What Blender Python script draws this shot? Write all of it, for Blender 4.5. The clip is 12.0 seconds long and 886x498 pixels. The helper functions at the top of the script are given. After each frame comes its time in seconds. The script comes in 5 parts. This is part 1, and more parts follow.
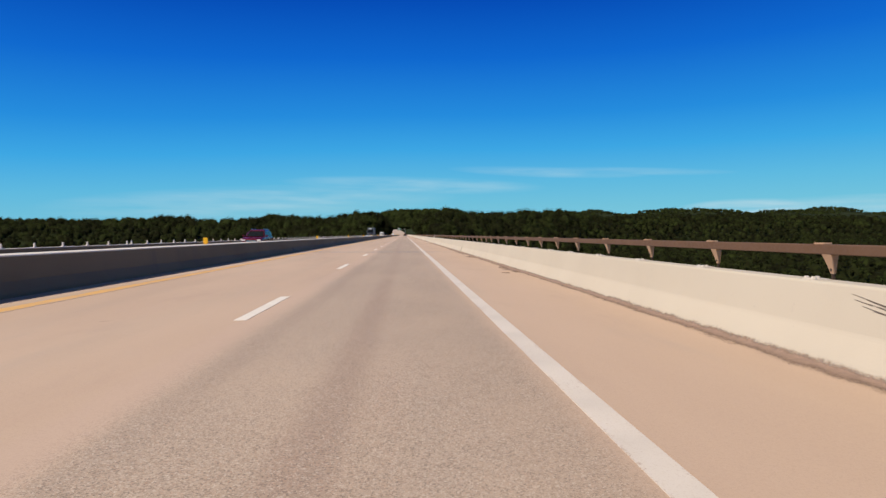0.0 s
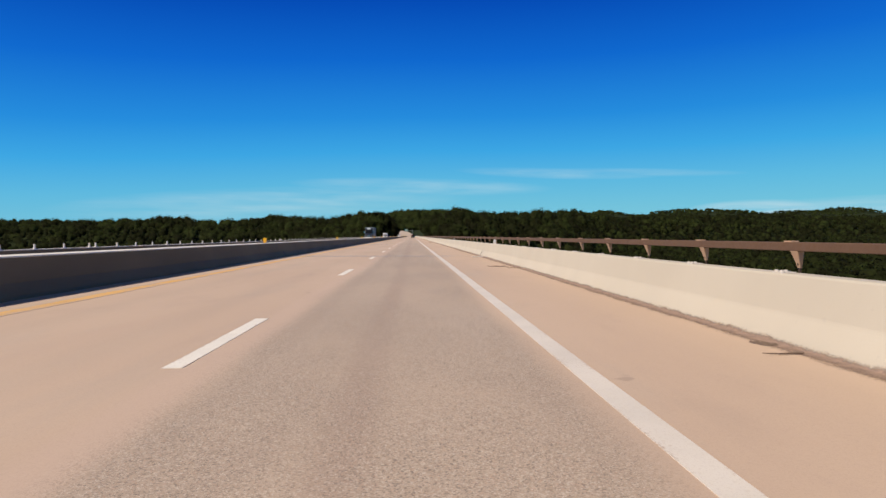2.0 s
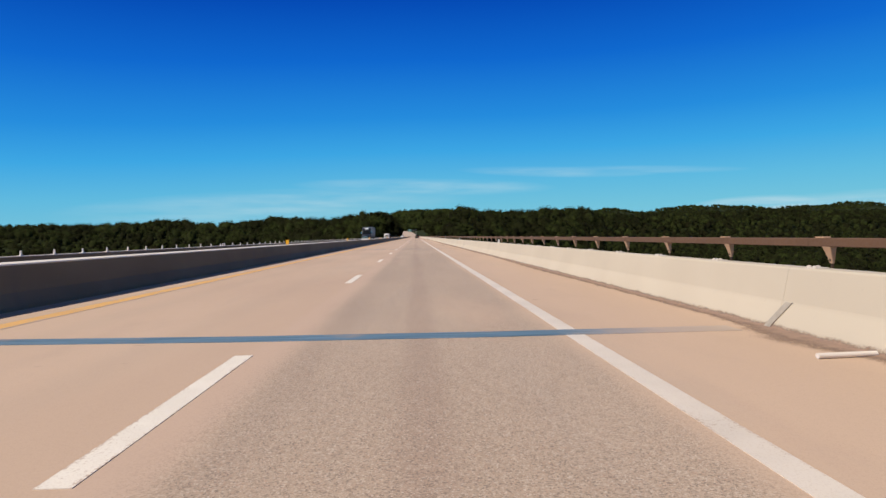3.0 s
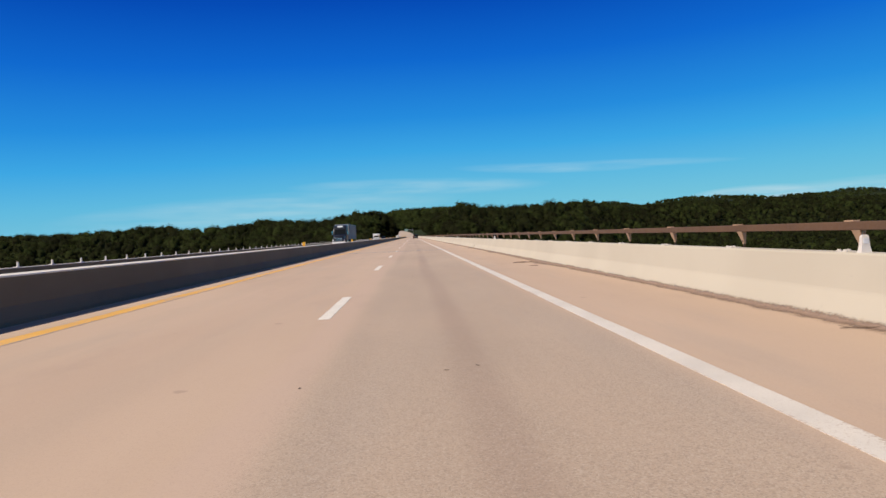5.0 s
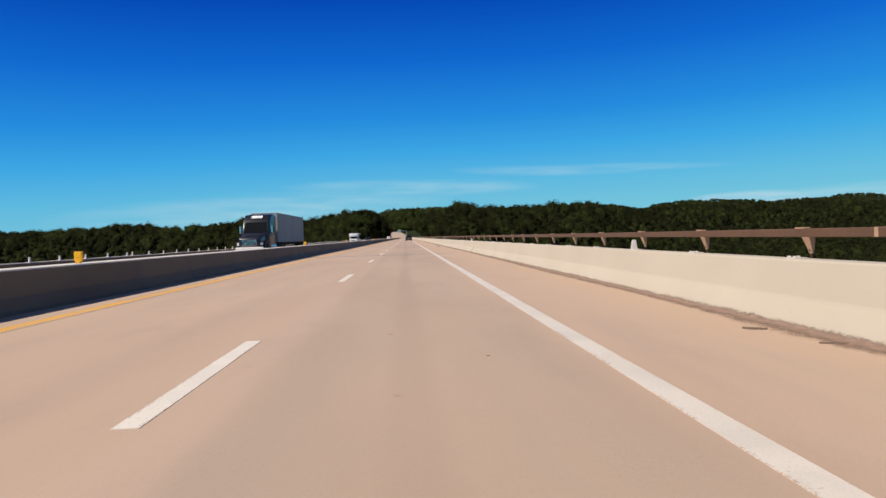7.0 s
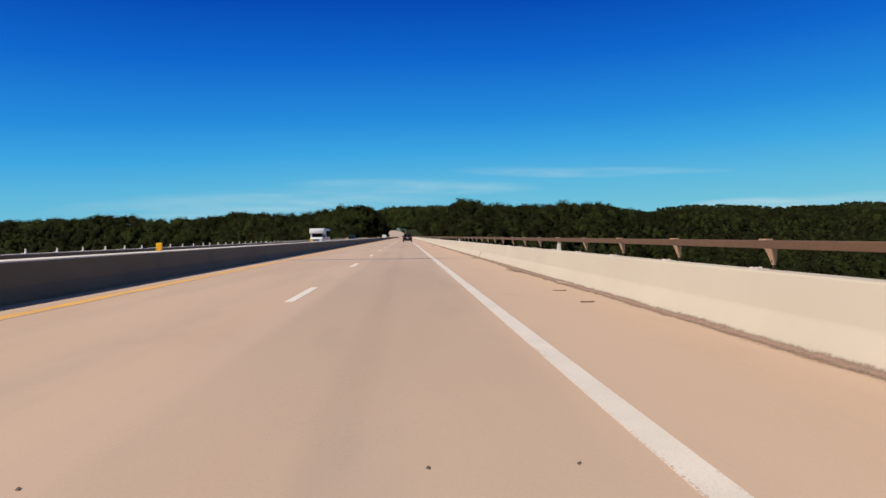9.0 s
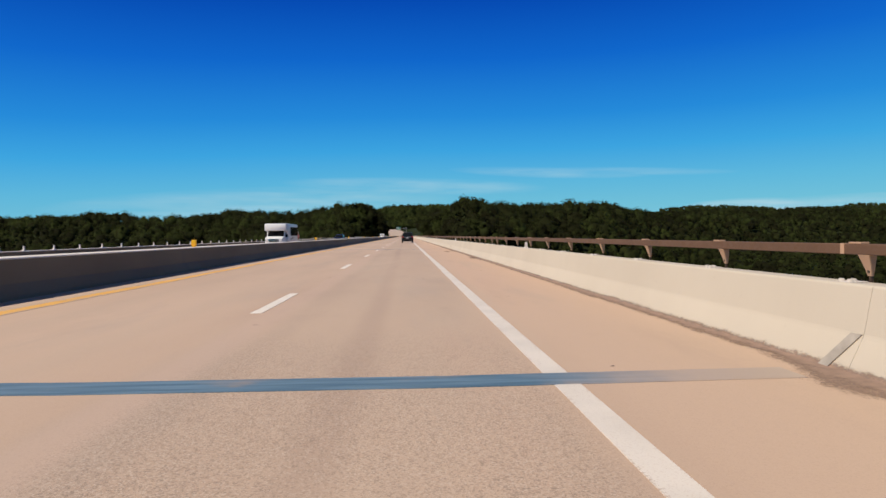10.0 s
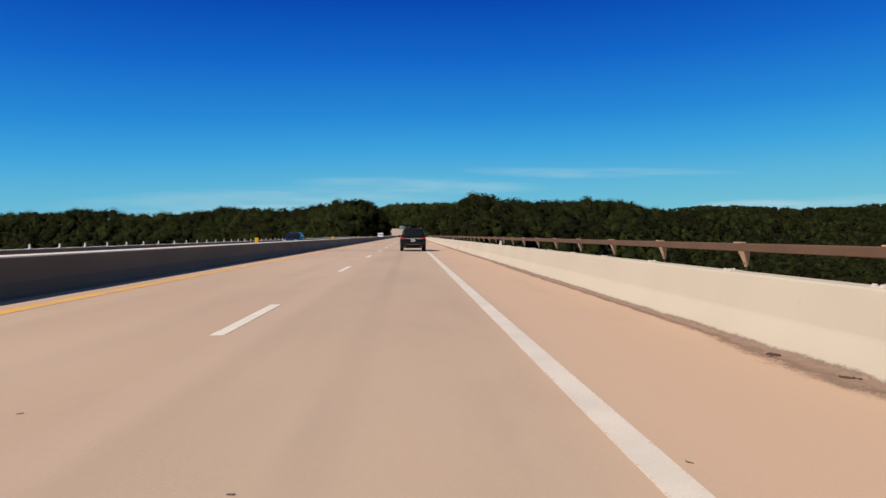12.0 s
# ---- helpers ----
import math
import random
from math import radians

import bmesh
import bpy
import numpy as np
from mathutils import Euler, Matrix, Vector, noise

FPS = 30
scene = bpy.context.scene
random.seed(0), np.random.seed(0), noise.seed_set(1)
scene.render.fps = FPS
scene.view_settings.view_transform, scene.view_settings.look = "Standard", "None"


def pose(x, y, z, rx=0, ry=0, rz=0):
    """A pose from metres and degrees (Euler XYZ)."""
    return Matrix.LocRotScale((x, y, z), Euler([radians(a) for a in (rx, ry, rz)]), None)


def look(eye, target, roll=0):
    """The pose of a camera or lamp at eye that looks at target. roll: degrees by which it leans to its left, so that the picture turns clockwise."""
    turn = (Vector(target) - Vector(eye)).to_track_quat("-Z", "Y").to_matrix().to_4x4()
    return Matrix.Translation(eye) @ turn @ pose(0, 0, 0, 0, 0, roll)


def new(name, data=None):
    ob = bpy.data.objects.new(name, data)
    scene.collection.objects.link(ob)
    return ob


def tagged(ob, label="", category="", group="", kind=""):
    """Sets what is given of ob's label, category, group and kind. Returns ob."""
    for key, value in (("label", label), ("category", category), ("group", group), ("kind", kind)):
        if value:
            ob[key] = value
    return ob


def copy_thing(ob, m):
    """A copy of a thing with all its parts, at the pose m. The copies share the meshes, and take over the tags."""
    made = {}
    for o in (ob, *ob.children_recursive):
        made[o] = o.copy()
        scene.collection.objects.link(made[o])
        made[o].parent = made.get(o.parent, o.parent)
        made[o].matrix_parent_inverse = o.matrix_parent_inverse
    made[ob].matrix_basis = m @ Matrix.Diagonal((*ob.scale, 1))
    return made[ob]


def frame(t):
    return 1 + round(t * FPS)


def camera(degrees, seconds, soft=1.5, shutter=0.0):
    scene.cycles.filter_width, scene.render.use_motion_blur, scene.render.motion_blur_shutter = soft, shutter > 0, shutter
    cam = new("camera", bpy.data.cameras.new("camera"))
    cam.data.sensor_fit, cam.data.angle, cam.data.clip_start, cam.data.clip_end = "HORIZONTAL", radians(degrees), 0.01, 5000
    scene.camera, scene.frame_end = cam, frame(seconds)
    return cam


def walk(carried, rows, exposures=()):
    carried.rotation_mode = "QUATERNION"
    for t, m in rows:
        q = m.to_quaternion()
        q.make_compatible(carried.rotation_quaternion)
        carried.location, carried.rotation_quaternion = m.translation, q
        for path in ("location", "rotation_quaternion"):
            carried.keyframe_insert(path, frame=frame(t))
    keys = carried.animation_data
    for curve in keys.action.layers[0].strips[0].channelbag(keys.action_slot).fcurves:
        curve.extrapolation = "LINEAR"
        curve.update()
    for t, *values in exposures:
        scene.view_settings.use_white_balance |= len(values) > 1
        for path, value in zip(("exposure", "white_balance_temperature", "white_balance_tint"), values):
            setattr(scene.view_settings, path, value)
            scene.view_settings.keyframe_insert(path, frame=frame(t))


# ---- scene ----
cam = camera(74.71, 12.0)

# seconds, across, along, height, turn to the left, tilt up, lean (degrees)
DRIVE = [
    (0.0, -1.313, 0.27, 1.200, -3.77, -1.44, 0.01),
    (0.5, -1.228, 13.60, 1.185, -3.59, -1.36, 0.15),
    (1.0, -1.236, 26.89, 1.185, -3.39, -1.33, 0.28),
    (1.5, -1.308, 39.61, 1.186, -3.20, -1.31, 0.15),
    (2.0, -1.480, 52.03, 1.175, -3.04, -1.30, -0.02),
    (2.5, -1.659, 66.50, 1.177, -2.81, -1.35, -0.39),
    (3.0, -1.859, 78.82, 1.186, -2.69, -1.30, -0.78),
    (5.0, -2.270, 134.14, 1.156, -2.95, -1.41, -2.50),
    (5.5, -2.235, 148.25, 1.169, -3.12, -1.44, -2.54),
    (6.0, -2.109, 161.33, 1.166, -3.36, -1.40, -2.43),
    (6.5, -2.002, 174.60, 1.161, -3.45, -1.34, -2.10),
    (7.0, -1.801, 187.63, 1.151, -3.59, -1.28, -1.86),
    (9.0, -1.441, 241.47, 1.194, -3.67, -1.30, -0.58),
    (9.5, -1.373, 254.98, 1.192, -3.66, -1.25, -0.33),
    (10.0, -1.279, 267.60, 1.197, -3.63, -1.35, -0.27),
    (10.5, -1.255, 280.80, 1.215, -3.63, -1.42, 0.07),
    (11.0, -1.255, 293.01, 1.224, -3.58, -1.43, 0.27),
    (11.5, -1.244, 305.49, 1.225, -3.39, -1.43, 0.19),
    (12.0, -1.288, 318.40, 1.207, -3.26, -1.38, -0.02),
]


def drive_pose(x, y, z, turn, tilt, lean):
    a, b = radians(turn), radians(tilt)
    ahead = Vector((-math.sin(a) * math.cos(b), math.cos(a) * math.cos(b), math.sin(b)))
    eye = Vector((x, y, z))
    return look(eye, eye + ahead, lean)


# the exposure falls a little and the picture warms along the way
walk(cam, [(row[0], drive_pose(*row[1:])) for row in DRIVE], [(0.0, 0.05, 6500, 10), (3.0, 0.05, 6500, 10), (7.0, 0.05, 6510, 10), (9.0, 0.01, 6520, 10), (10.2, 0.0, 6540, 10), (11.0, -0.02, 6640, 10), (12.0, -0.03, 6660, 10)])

# ------------------------------------------------------------------ light
SUN_FROM = Vector((-0.70, -0.34, 0.84)).normalized()

world = bpy.data.worlds.new("sky")
scene.world = world
world.use_nodes = True
wn, wl = world.node_tree.nodes, world.node_tree.links
wn.clear()
sky = wn.new("ShaderNodeTexSky")
sky.sky_type = "NISHITA"
sky.sun_disc = False
sky.sun_elevation = math.asin(SUN_FROM.z)
sky.sun_rotation = math.atan2(SUN_FROM.x, SUN_FROM.y)
sky.altitude = 200.0
sky.air_density, sky.dust_density, sky.ozone_density = 1.0, 0.1, 2.5
hue = wn.new("ShaderNodeHueSaturation")
hue.inputs["Saturation"].default_value = 1.35
hue.inputs["Value"].default_value = 1.0
wl.new(sky.outputs[0], hue.inputs["Color"])
# thin streaks of high cloud low over the horizon
geo = wn.new("ShaderNodeTexCoord")
sep = wn.new("ShaderNodeSeparateXYZ")
wl.new(geo.outputs["Generated"], sep.inputs[0])


def world_math(op, a, b=None, clamp=False):
    n = wn.new("ShaderNodeMath")
    n.operation, n.use_clamp = op, clamp
    for i, v in enumerate((a, b)):
        if v is None:
            continue
        if isinstance(v, (int, float)):
            n.inputs[i].default_value = v
        else:
            wl.new(v, n.inputs[i])
    return n.outputs[0]


azimuth = world_math("ARCTAN2", sep.outputs[0], sep.outputs[1])
height = world_math("ARCSINE", sep.outputs[2])


def streak(az, el, half_az, half_el, slope):
    """A soft long patch of cirrus, centred at az, el (degrees)."""
    a = world_math("SUBTRACT", azimuth, radians(az))
    line = world_math("MULTIPLY_ADD", a, slope)
    line.node.inputs[2].default_value = radians(el)
    b = world_math("SUBTRACT", height, line)
    a = world_math("POWER", world_math("ABSOLUTE", world_math("DIVIDE", a, radians(half_az))), 2.0)
    b = world_math("POWER", world_math("ABSOLUTE", world_math("DIVIDE", b, radians(half_el))), 2.0)
    return world_math("SUBTRACT", 1.0, world_math("ADD", a, b), clamp=True)


cloud = None
for az, el, ha, he, slope, amount in (
    (14, 6.0, 10, 0.55, -0.045, 0.6), (1, 4.8, 13, 0.9, -0.02, 0.75), (-13, 3.0, 19, 1.7, 0.05, 0.75), (31.5, 2.2, 6, 1.0, 0.0, 2.1), (40, 2.4, 9, 0.9, 0.0, 1.0),
    (22, 5.9, 9, 0.4, -0.05, 0.45), (-60, 5, 20, 1.5, 0.02, 0.5), (110, 8, 25, 2, 0.0, 0.5),
):
    c = world_math("MULTIPLY", streak(az, el, ha, he, slope), amount)
    cloud = c if cloud is None else world_math("MAXIMUM", cloud, c)
stretch = wn.new("ShaderNodeMapping")
stretch.inputs["Scale"].default_value = (9.0, 9.0, 90.0)
wl.new(geo.outputs["Generated"], stretch.inputs[0])
wisp = wn.new("ShaderNodeTexNoise")
wisp.inputs["Scale"].default_value = 1.0
wisp.inputs["Detail"].default_value = 5.0
wl.new(stretch.outputs[0], wisp.inputs["Vector"])
wisp_range = wn.new("ShaderNodeMapRange")
wl.new(wisp.outputs["Fac"], wisp_range.inputs[0])
wisp_range.inputs[1].default_value, wisp_range.inputs[2].default_value = 0.28, 0.78
wisp_range.inputs[3].default_value, wisp_range.inputs[4].default_value = 0.08, 0.85
cloud = world_math("MULTIPLY", cloud, wisp_range.outputs[0])
mixc = wn.new("ShaderNodeMix")
mixc.data_type = "RGBA"
wl.new(cloud, mixc.inputs["Factor"])
# deep, saturated blue of the clear sky
parts, joined = wn.new("ShaderNodeSeparateColor"), wn.new("ShaderNodeCombineColor")
wl.new(hue.outputs[0], parts.inputs[0])
for i, (gain, power) in enumerate(((3.95, 1.46), (8.15, 1.07), (8.3, 0.42))):
    lifted = world_math("POWER", world_math("MULTIPLY", parts.outputs[i], 0.1), power)
    wl.new(world_math("MULTIPLY", lifted, gain), joined.inputs[i])
# from the pale rim of the sky up to the deep blue
# it deepens sooner a quarter turn away from the sun
quarter = wn.new("ShaderNodeMapRange")
quarter.interpolation_type = "SMOOTHSTEP"
wl.new(azimuth, quarter.inputs[0])
for k, value in enumerate((radians(-42), radians(2), radians(2.2), 0.0)):
    quarter.inputs[k + 1].default_value = value
rim = wn.new("ShaderNodeMapRange")
wl.new(world_math("ADD", height, quarter.outputs[0]), rim.inputs[0])
rim.inputs[1].default_value, rim.inputs[2].default_value = 0.0, radians(25)
ramp = wn.new("ShaderNodeValToRGB")
wl.new(rim.outputs[0], ramp.inputs[0])
stops = ((0.0, (0.205, 0.535, 0.665)), (0.11, (0.165, 0.51, 0.68)), (0.21, (0.112, 0.468, 0.715)), (0.33, (0.046, 0.376, 0.75)), (0.46, (0.018, 0.256, 0.702)), (0.67, (0.0044, 0.132, 0.596)), (0.88, (0.0012, 0.061, 0.43)))
for k, (at, tint) in enumerate(stops):
    stop = ramp.color_ramp.elements[k] if k < 2 else ramp.color_ramp.elements.new(at)
    stop.position, stop.color = at, (*tint, 1)
deep = wn.new("ShaderNodeVectorMath")
deep.operation = "SCALE"
deep.inputs["Scale"].default_value = 10.0
wl.new(ramp.outputs[0], deep.inputs[0])
clear = wn.new("ShaderNodeMix")
clear.data_type = "RGBA"
clear.inputs["Factor"].default_value = 0.88
wl.new(joined.outputs[0], clear.inputs["A"])
wl.new(deep.outputs[0], clear.inputs["B"])
# towards the zenith the plain sky goes on, darker
plain_sky = wn.new("ShaderNodeHueSaturation")
plain_sky.inputs["Saturation"].default_value, plain_sky.inputs["Value"].default_value = 0.7, 0.36
wl.new(sky.outputs[0], plain_sky.inputs["Color"])
zenith = wn.new("ShaderNodeMix")
zenith.data_type = "RGBA"
rise = wn.new("ShaderNodeMapRange")
rise.interpolation_type = "SMOOTHSTEP"
wl.new(sep.outputs[2], rise.inputs[0])
rise.inputs[1].default_value, rise.inputs[2].default_value = math.sin(radians(24)), math.sin(radians(52))
wl.new(rise.outputs[0], zenith.inputs["Factor"])
wl.new(clear.outputs["Result"], zenith.inputs["A"])
wl.new(plain_sky.outputs[0], zenith.inputs["B"])
wl.new(zenith.outputs["Result"], mixc.inputs["A"])
mixc.inputs["B"].default_value = (4.3, 6.5, 7.5, 1)
back = wn.new("ShaderNodeBackground")
back.inputs["Strength"].default_value = 0.10
wout = wn.new("ShaderNodeOutputWorld")
wl.new(mixc.outputs["Result"], back.inputs[0])
wl.new(back.outputs[0], wout.inputs[0])

sun_data = bpy.data.lights.new("sun", "SUN")
sun_data.energy = 5.0
sun_data.angle = radians(0.53)
sun_data.color = (1.0, 0.90, 0.76)
sun = new("sun", sun_data)
sun.matrix_world = look(SUN_FROM * 400, (0, 0, 0))

# ------------------------------------------------------------------ materials


class Mat:
    """A node material with a principled surface, and short ways to wire it."""

    def __init__(self, name, color=(0.5, 0.5, 0.5), rough=0.7, metal=0.0):
        self.m = bpy.data.materials.new(name)
        self.m.use_nodes = True
        self.n, self.l = self.m.node_tree.nodes, self.m.node_tree.links
        self.s = self.n["Principled BSDF"]
        self.s.inputs["Base Color"].default_value = (*color, 1)
        self.s.inputs["Roughness"].default_value = rough
        self.s.inputs["Metallic"].default_value = metal
        self.co = self.n.new("ShaderNodeTexCoord").outputs["Object"]

    def put(self, value, socket):
        if isinstance(value, (int, float)):
            socket.default_value = value
        elif isinstance(value, tuple):
            socket.default_value = (*value, 1) if len(value) == 3 and len(socket.default_value) == 4 else value
        else:
            self.l.new(value, socket)

    def noise(self, scale, detail=4.0, stretch=(1, 1, 1), rough=0.55):
        mp = self.n.new("ShaderNodeMapping")
        mp.inputs["Scale"].default_value = stretch
        self.l.new(self.co, mp.inputs[0])
        t = self.n.new("ShaderNodeTexNoise")
        t.inputs["Scale"].default_value, t.inputs["Detail"].default_value = scale, detail
        t.inputs["Roughness"].default_value = rough
        self.l.new(mp.outputs[0], t.inputs["Vector"])
        return t.outputs["Fac"]

    def cells(self, scale):
        """A random value for each cell of a stone-like mosaic."""
        t = self.n.new("ShaderNodeTexVoronoi")
        t.inputs["Scale"].default_value = scale
        self.l.new(self.co, t.inputs["Vector"])
        k = self.n.new("ShaderNodeSeparateColor")
        self.l.new(t.outputs["Color"], k.inputs[0])
        return k.outputs[0]

    def band(self, v, lo, hi, to_lo=0.0, to_hi=1.0):
        r = self.n.new("ShaderNodeMapRange")
        r.interpolation_type = "SMOOTHSTEP"
        self.put(v, r.inputs[0])
        for i, x in enumerate((lo, hi, to_lo, to_hi)):
            self.put(x, r.inputs[i + 1])
        return r.outputs[0]

    def math(self, op, a, b=0.0):
        k = self.n.new("ShaderNodeMath")
        k.operation = op
        self.put(a, k.inputs[0])
        self.put(b, k.inputs[1])
        return k.outputs[0]

    def mix(self, f, a, b, mode="MIX"):
        k = self.n.new("ShaderNodeMix")
        k.data_type, k.blend_type = "RGBA", mode
        self.put(f, k.inputs["Factor"])
        self.put(a, k.inputs["A"])
        self.put(b, k.inputs["B"])
        return k.outputs["Result"]

    def axis(self, i):
        k = self.n.new("ShaderNodeSeparateXYZ")
        self.l.new(self.co, k.inputs[0])
        return k.outputs[i]

    def color(self, v):
        self.put(v, self.s.inputs["Base Color"])
        return self

    def rough(self, v):
        self.put(v, self.s.inputs["Roughness"])
        return self

    def bump(self, v, strength=0.3, distance=0.01):
        k = self.n.new("ShaderNodeBump")
        k.inputs["Strength"].default_value, k.inputs["Distance"].default_value = strength, distance
        self.l.new(v, k.inputs["Height"])
        self.l.new(k.outputs[0], self.s.inputs["Normal"])
        return self

    def island(self):
        return self.n.new("ShaderNodeNewGeometry").outputs["Random Per Island"]

    def attribute(self, name):
        k = self.n.new("ShaderNodeAttribute")
        k.attribute_name = name
        return k.outputs["Fac"]

    def random(self):
        return self.n.new("ShaderNodeObjectInfo").outputs["Random"]


def plain(name, color, rough=0.6, metal=0.0, vary=0.12, scale=3.0):
    """Paint, metal or plastic with faint soiling and wear."""
    m = Mat(name, color, rough, metal)
    f = m.noise(scale, 5)
    g = m.noise(scale * 11, 3)
    dark = tuple(c * (1 - 2.2 * vary) for c in color)
    light = tuple(min(1, c * (1 + vary)) for c in color)
    m.color(m.mix(m.math("ADD", m.math("MULTIPLY", f, 0.7), m.math("MULTIPLY", g, 0.3)), dark, light))
    m.rough(m.band(g, 0.3, 0.7, rough * 0.85, min(1, rough * 1.15)))
    return m


# deck concrete: tined, worn grey in the wheel paths, warm on the shoulder
deck_m = Mat("deck_concrete", rough=0.85)
X = deck_m.axis(0)
wob = deck_m.noise(0.10, 4, (1, 0.3, 1))
xw = deck_m.math("ADD", X, deck_m.math("MULTIPLY", deck_m.math("SUBTRACT", wob, 0.5), 0.55))
Y = deck_m.axis(1)
lane = deck_m.math("MULTIPLY", deck_m.band(xw, -3.42, -2.92), deck_m.band(xw, -0.05, -0.42))
big = deck_m.noise(0.35, 5, (1, 0.22, 1))
patch = deck_m.noise(0.45, 6, (1, 0.6, 1), 0.62)
# the first spans and one stretch further on are worn down to the aggregate
worn_through = deck_m.math("ADD", deck_m.math("ADD", deck_m.band(Y, 112, 90, 0.0, 0.55), deck_m.band(Y, 150, 136, 0.0, 0.45)), deck_m.math("MULTIPLY", deck_m.band(Y, 249, 260, 0.0, 0.75), deck_m.band(Y, 276, 272.5)))
thin = deck_m.math("MULTIPLY", deck_m.band(patch, 0.52, 0.66), 0.12)
coarse = deck_m.math("MULTIPLY", deck_m.math("MAXIMUM", worn_through, thin), deck_m.math("ADD", 0.04, deck_m.math("MULTIPLY", lane, 0.96)))
coarse = deck_m.math("MULTIPLY", coarse, deck_m.band(patch, 0.30, 0.56, 0.42, 0.95))
base = deck_m.mix(deck_m.band(big, 0.3, 0.7), (0.466, 0.333, 0.239), (0.516, 0.375, 0.270))
shoulder = deck_m.math("MULTIPLY", deck_m.band(xw, 0.0, 0.5), deck_m.band(Y, 150, 260, 0.35, 1.0))
base = deck_m.mix(deck_m.math("MULTIPLY", shoulder, 0.6), base, (0.530, 0.380, 0.270))
ochre = deck_m.math("MULTIPLY", deck_m.band(xw, 0.0, 0.4), deck_m.band(Y, 273, 285, 0.0, 0.8))
base = deck_m.mix(ochre, base, (0.535, 0.370, 0.262))
grey = deck_m.mix(deck_m.band(big, 0.3, 0.7), (0.375, 0.288, 0.214), (0.432, 0.334, 0.249))
worn = deck_m.math("MULTIPLY", lane, deck_m.band(Y, 90, 230, 0.95, 0.42))
worn = deck_m.math("MULTIPLY", worn, deck_m.band(patch, 0.30, 0.58, 0.72, 1.0))
base = deck_m.mix(worn, base, grey)
# cooler smears polished by tyres, and warm dusty ones between them
base = deck_m.mix(deck_m.band(deck_m.noise(0.7, 5, (1, 0.16, 1), 0.6), 0.53, 0.70, 0.0, 0.30), base, (0.375, 0.305, 0.246))
base = deck_m.mix(deck_m.band(deck_m.noise(0.55, 5, (1, 0.14, 1), 0.6), 0.56, 0.72, 0.0, 0.35), base, (0.475, 0.325, 0.236))
oil = deck_m.math("MULTIPLY", deck_m.band(deck_m.math("ABSOLUTE", deck_m.math("ADD", xw, 1.84)), 0.30, 0.04), deck_m.band(deck_m.noise(0.5, 4, (1, 0.12, 1)), 0.32, 0.7, 0.18, 0.46))
oil = deck_m.math("MULTIPLY", oil, deck_m.band(Y, 120, 230, 1.0, 0.55))
base = deck_m.mix(oil, base, (0.265, 0.180, 0.136))
seam = deck_m.band(deck_m.math("ABSOLUTE", deck_m.math("ADD", xw, 3.36)), 0.30, 0.10, 0.0, 0.5)
base = deck_m.mix(seam, base, (0.50, 0.36, 0.275))
edge = deck_m.math("MULTIPLY", deck_m.band(deck_m.math("ABSOLUTE", deck_m.math("ADD", xw, 2.90)), 0.26, 0.04), deck_m.band(deck_m.noise(0.3, 4, (1, 0.1, 1)), 0.35, 0.7, 0.06, 0.30))
edge = deck_m.math("MULTIPLY", edge, deck_m.band(Y, 100, 200, 1.0, 0.35))
base = deck_m.mix(edge, base, (0.285, 0.210, 0.162))
track = deck_m.math("MULTIPLY", deck_m.band(deck_m.math("ABSOLUTE", deck_m.math("SUBTRACT", deck_m.math("ABSOLUTE", deck_m.math("ADD", xw, 5.6)), 0.85)), 0.45, 0.05), 0.20)
base = deck_m.mix(track, base, grey)
# single stones of the aggregate: dark, pale and rusty ones
stone = deck_m.cells(105)
chip = deck_m.cells(200)
base = deck_m.mix(deck_m.math("MULTIPLY", deck_m.band(stone, 0.72, 0.95), deck_m.math("ADD", 0.03, deck_m.math("MULTIPLY", coarse, 0.45))), base, (0.62, 0.53, 0.44))
base = deck_m.mix(deck_m.math("MULTIPLY", deck_m.band(stone, 0.34, 0.05), deck_m.math("ADD", 0.05, deck_m.math("MULTIPLY", coarse, 0.72))), base, (0.165, 0.128, 0.100))
base = deck_m.mix(deck_m.math("MULTIPLY", deck_m.band(chip, 0.30, 0.08), deck_m.math("ADD", 0.05, deck_m.math("MULTIPLY", coarse, 0.45))), base, (0.17, 0.125, 0.095))
base = deck_m.mix(deck_m.math("MULTIPLY", deck_m.band(chip, 0.88, 0.95), deck_m.math("MULTIPLY", coarse, 0.5)), base, (0.46, 0.25, 0.16))
spot = deck_m.band(deck_m.noise(2.3, 2), 0.735, 0.775, 0.0, 0.40)
base = deck_m.mix(spot, base, (0.25, 0.18, 0.14))
blotch = deck_m.band(deck_m.noise(0.8, 5, (1, 0.35, 1), 0.65), 0.52, 0.75, 0.0, 0.16)
base = deck_m.mix(blotch, base, (0.28, 0.21, 0.17))
deck_m.color(base).bump(deck_m.math("MULTIPLY", stone, deck_m.math("ADD", 0.10, coarse)), 0.16, 0.004)

# white concrete of the parapets
par_m = Mat("parapet_concrete", rough=0.8)
streaks = par_m.noise(0.9, 5, (1, 1, 0.12))
cloudy = par_m.noise(0.5, 4)
c = par_m.mix(par_m.band(cloudy, 0.3, 0.7), (0.480, 0.418, 0.330), (0.512, 0.449, 0.356))
c = par_m.mix(par_m.band(streaks, 0.62, 0.82, 0.0, 0.12), c, (0.36, 0.31, 0.25))
c = par_m.mix(par_m.band(par_m.noise(9, 3), 0.66, 0.74, 0.0, 0.3), c, (0.42, 0.36, 0.30))
par_m.color(c).bump(par_m.noise(40, 4), 0.25, 0.004)

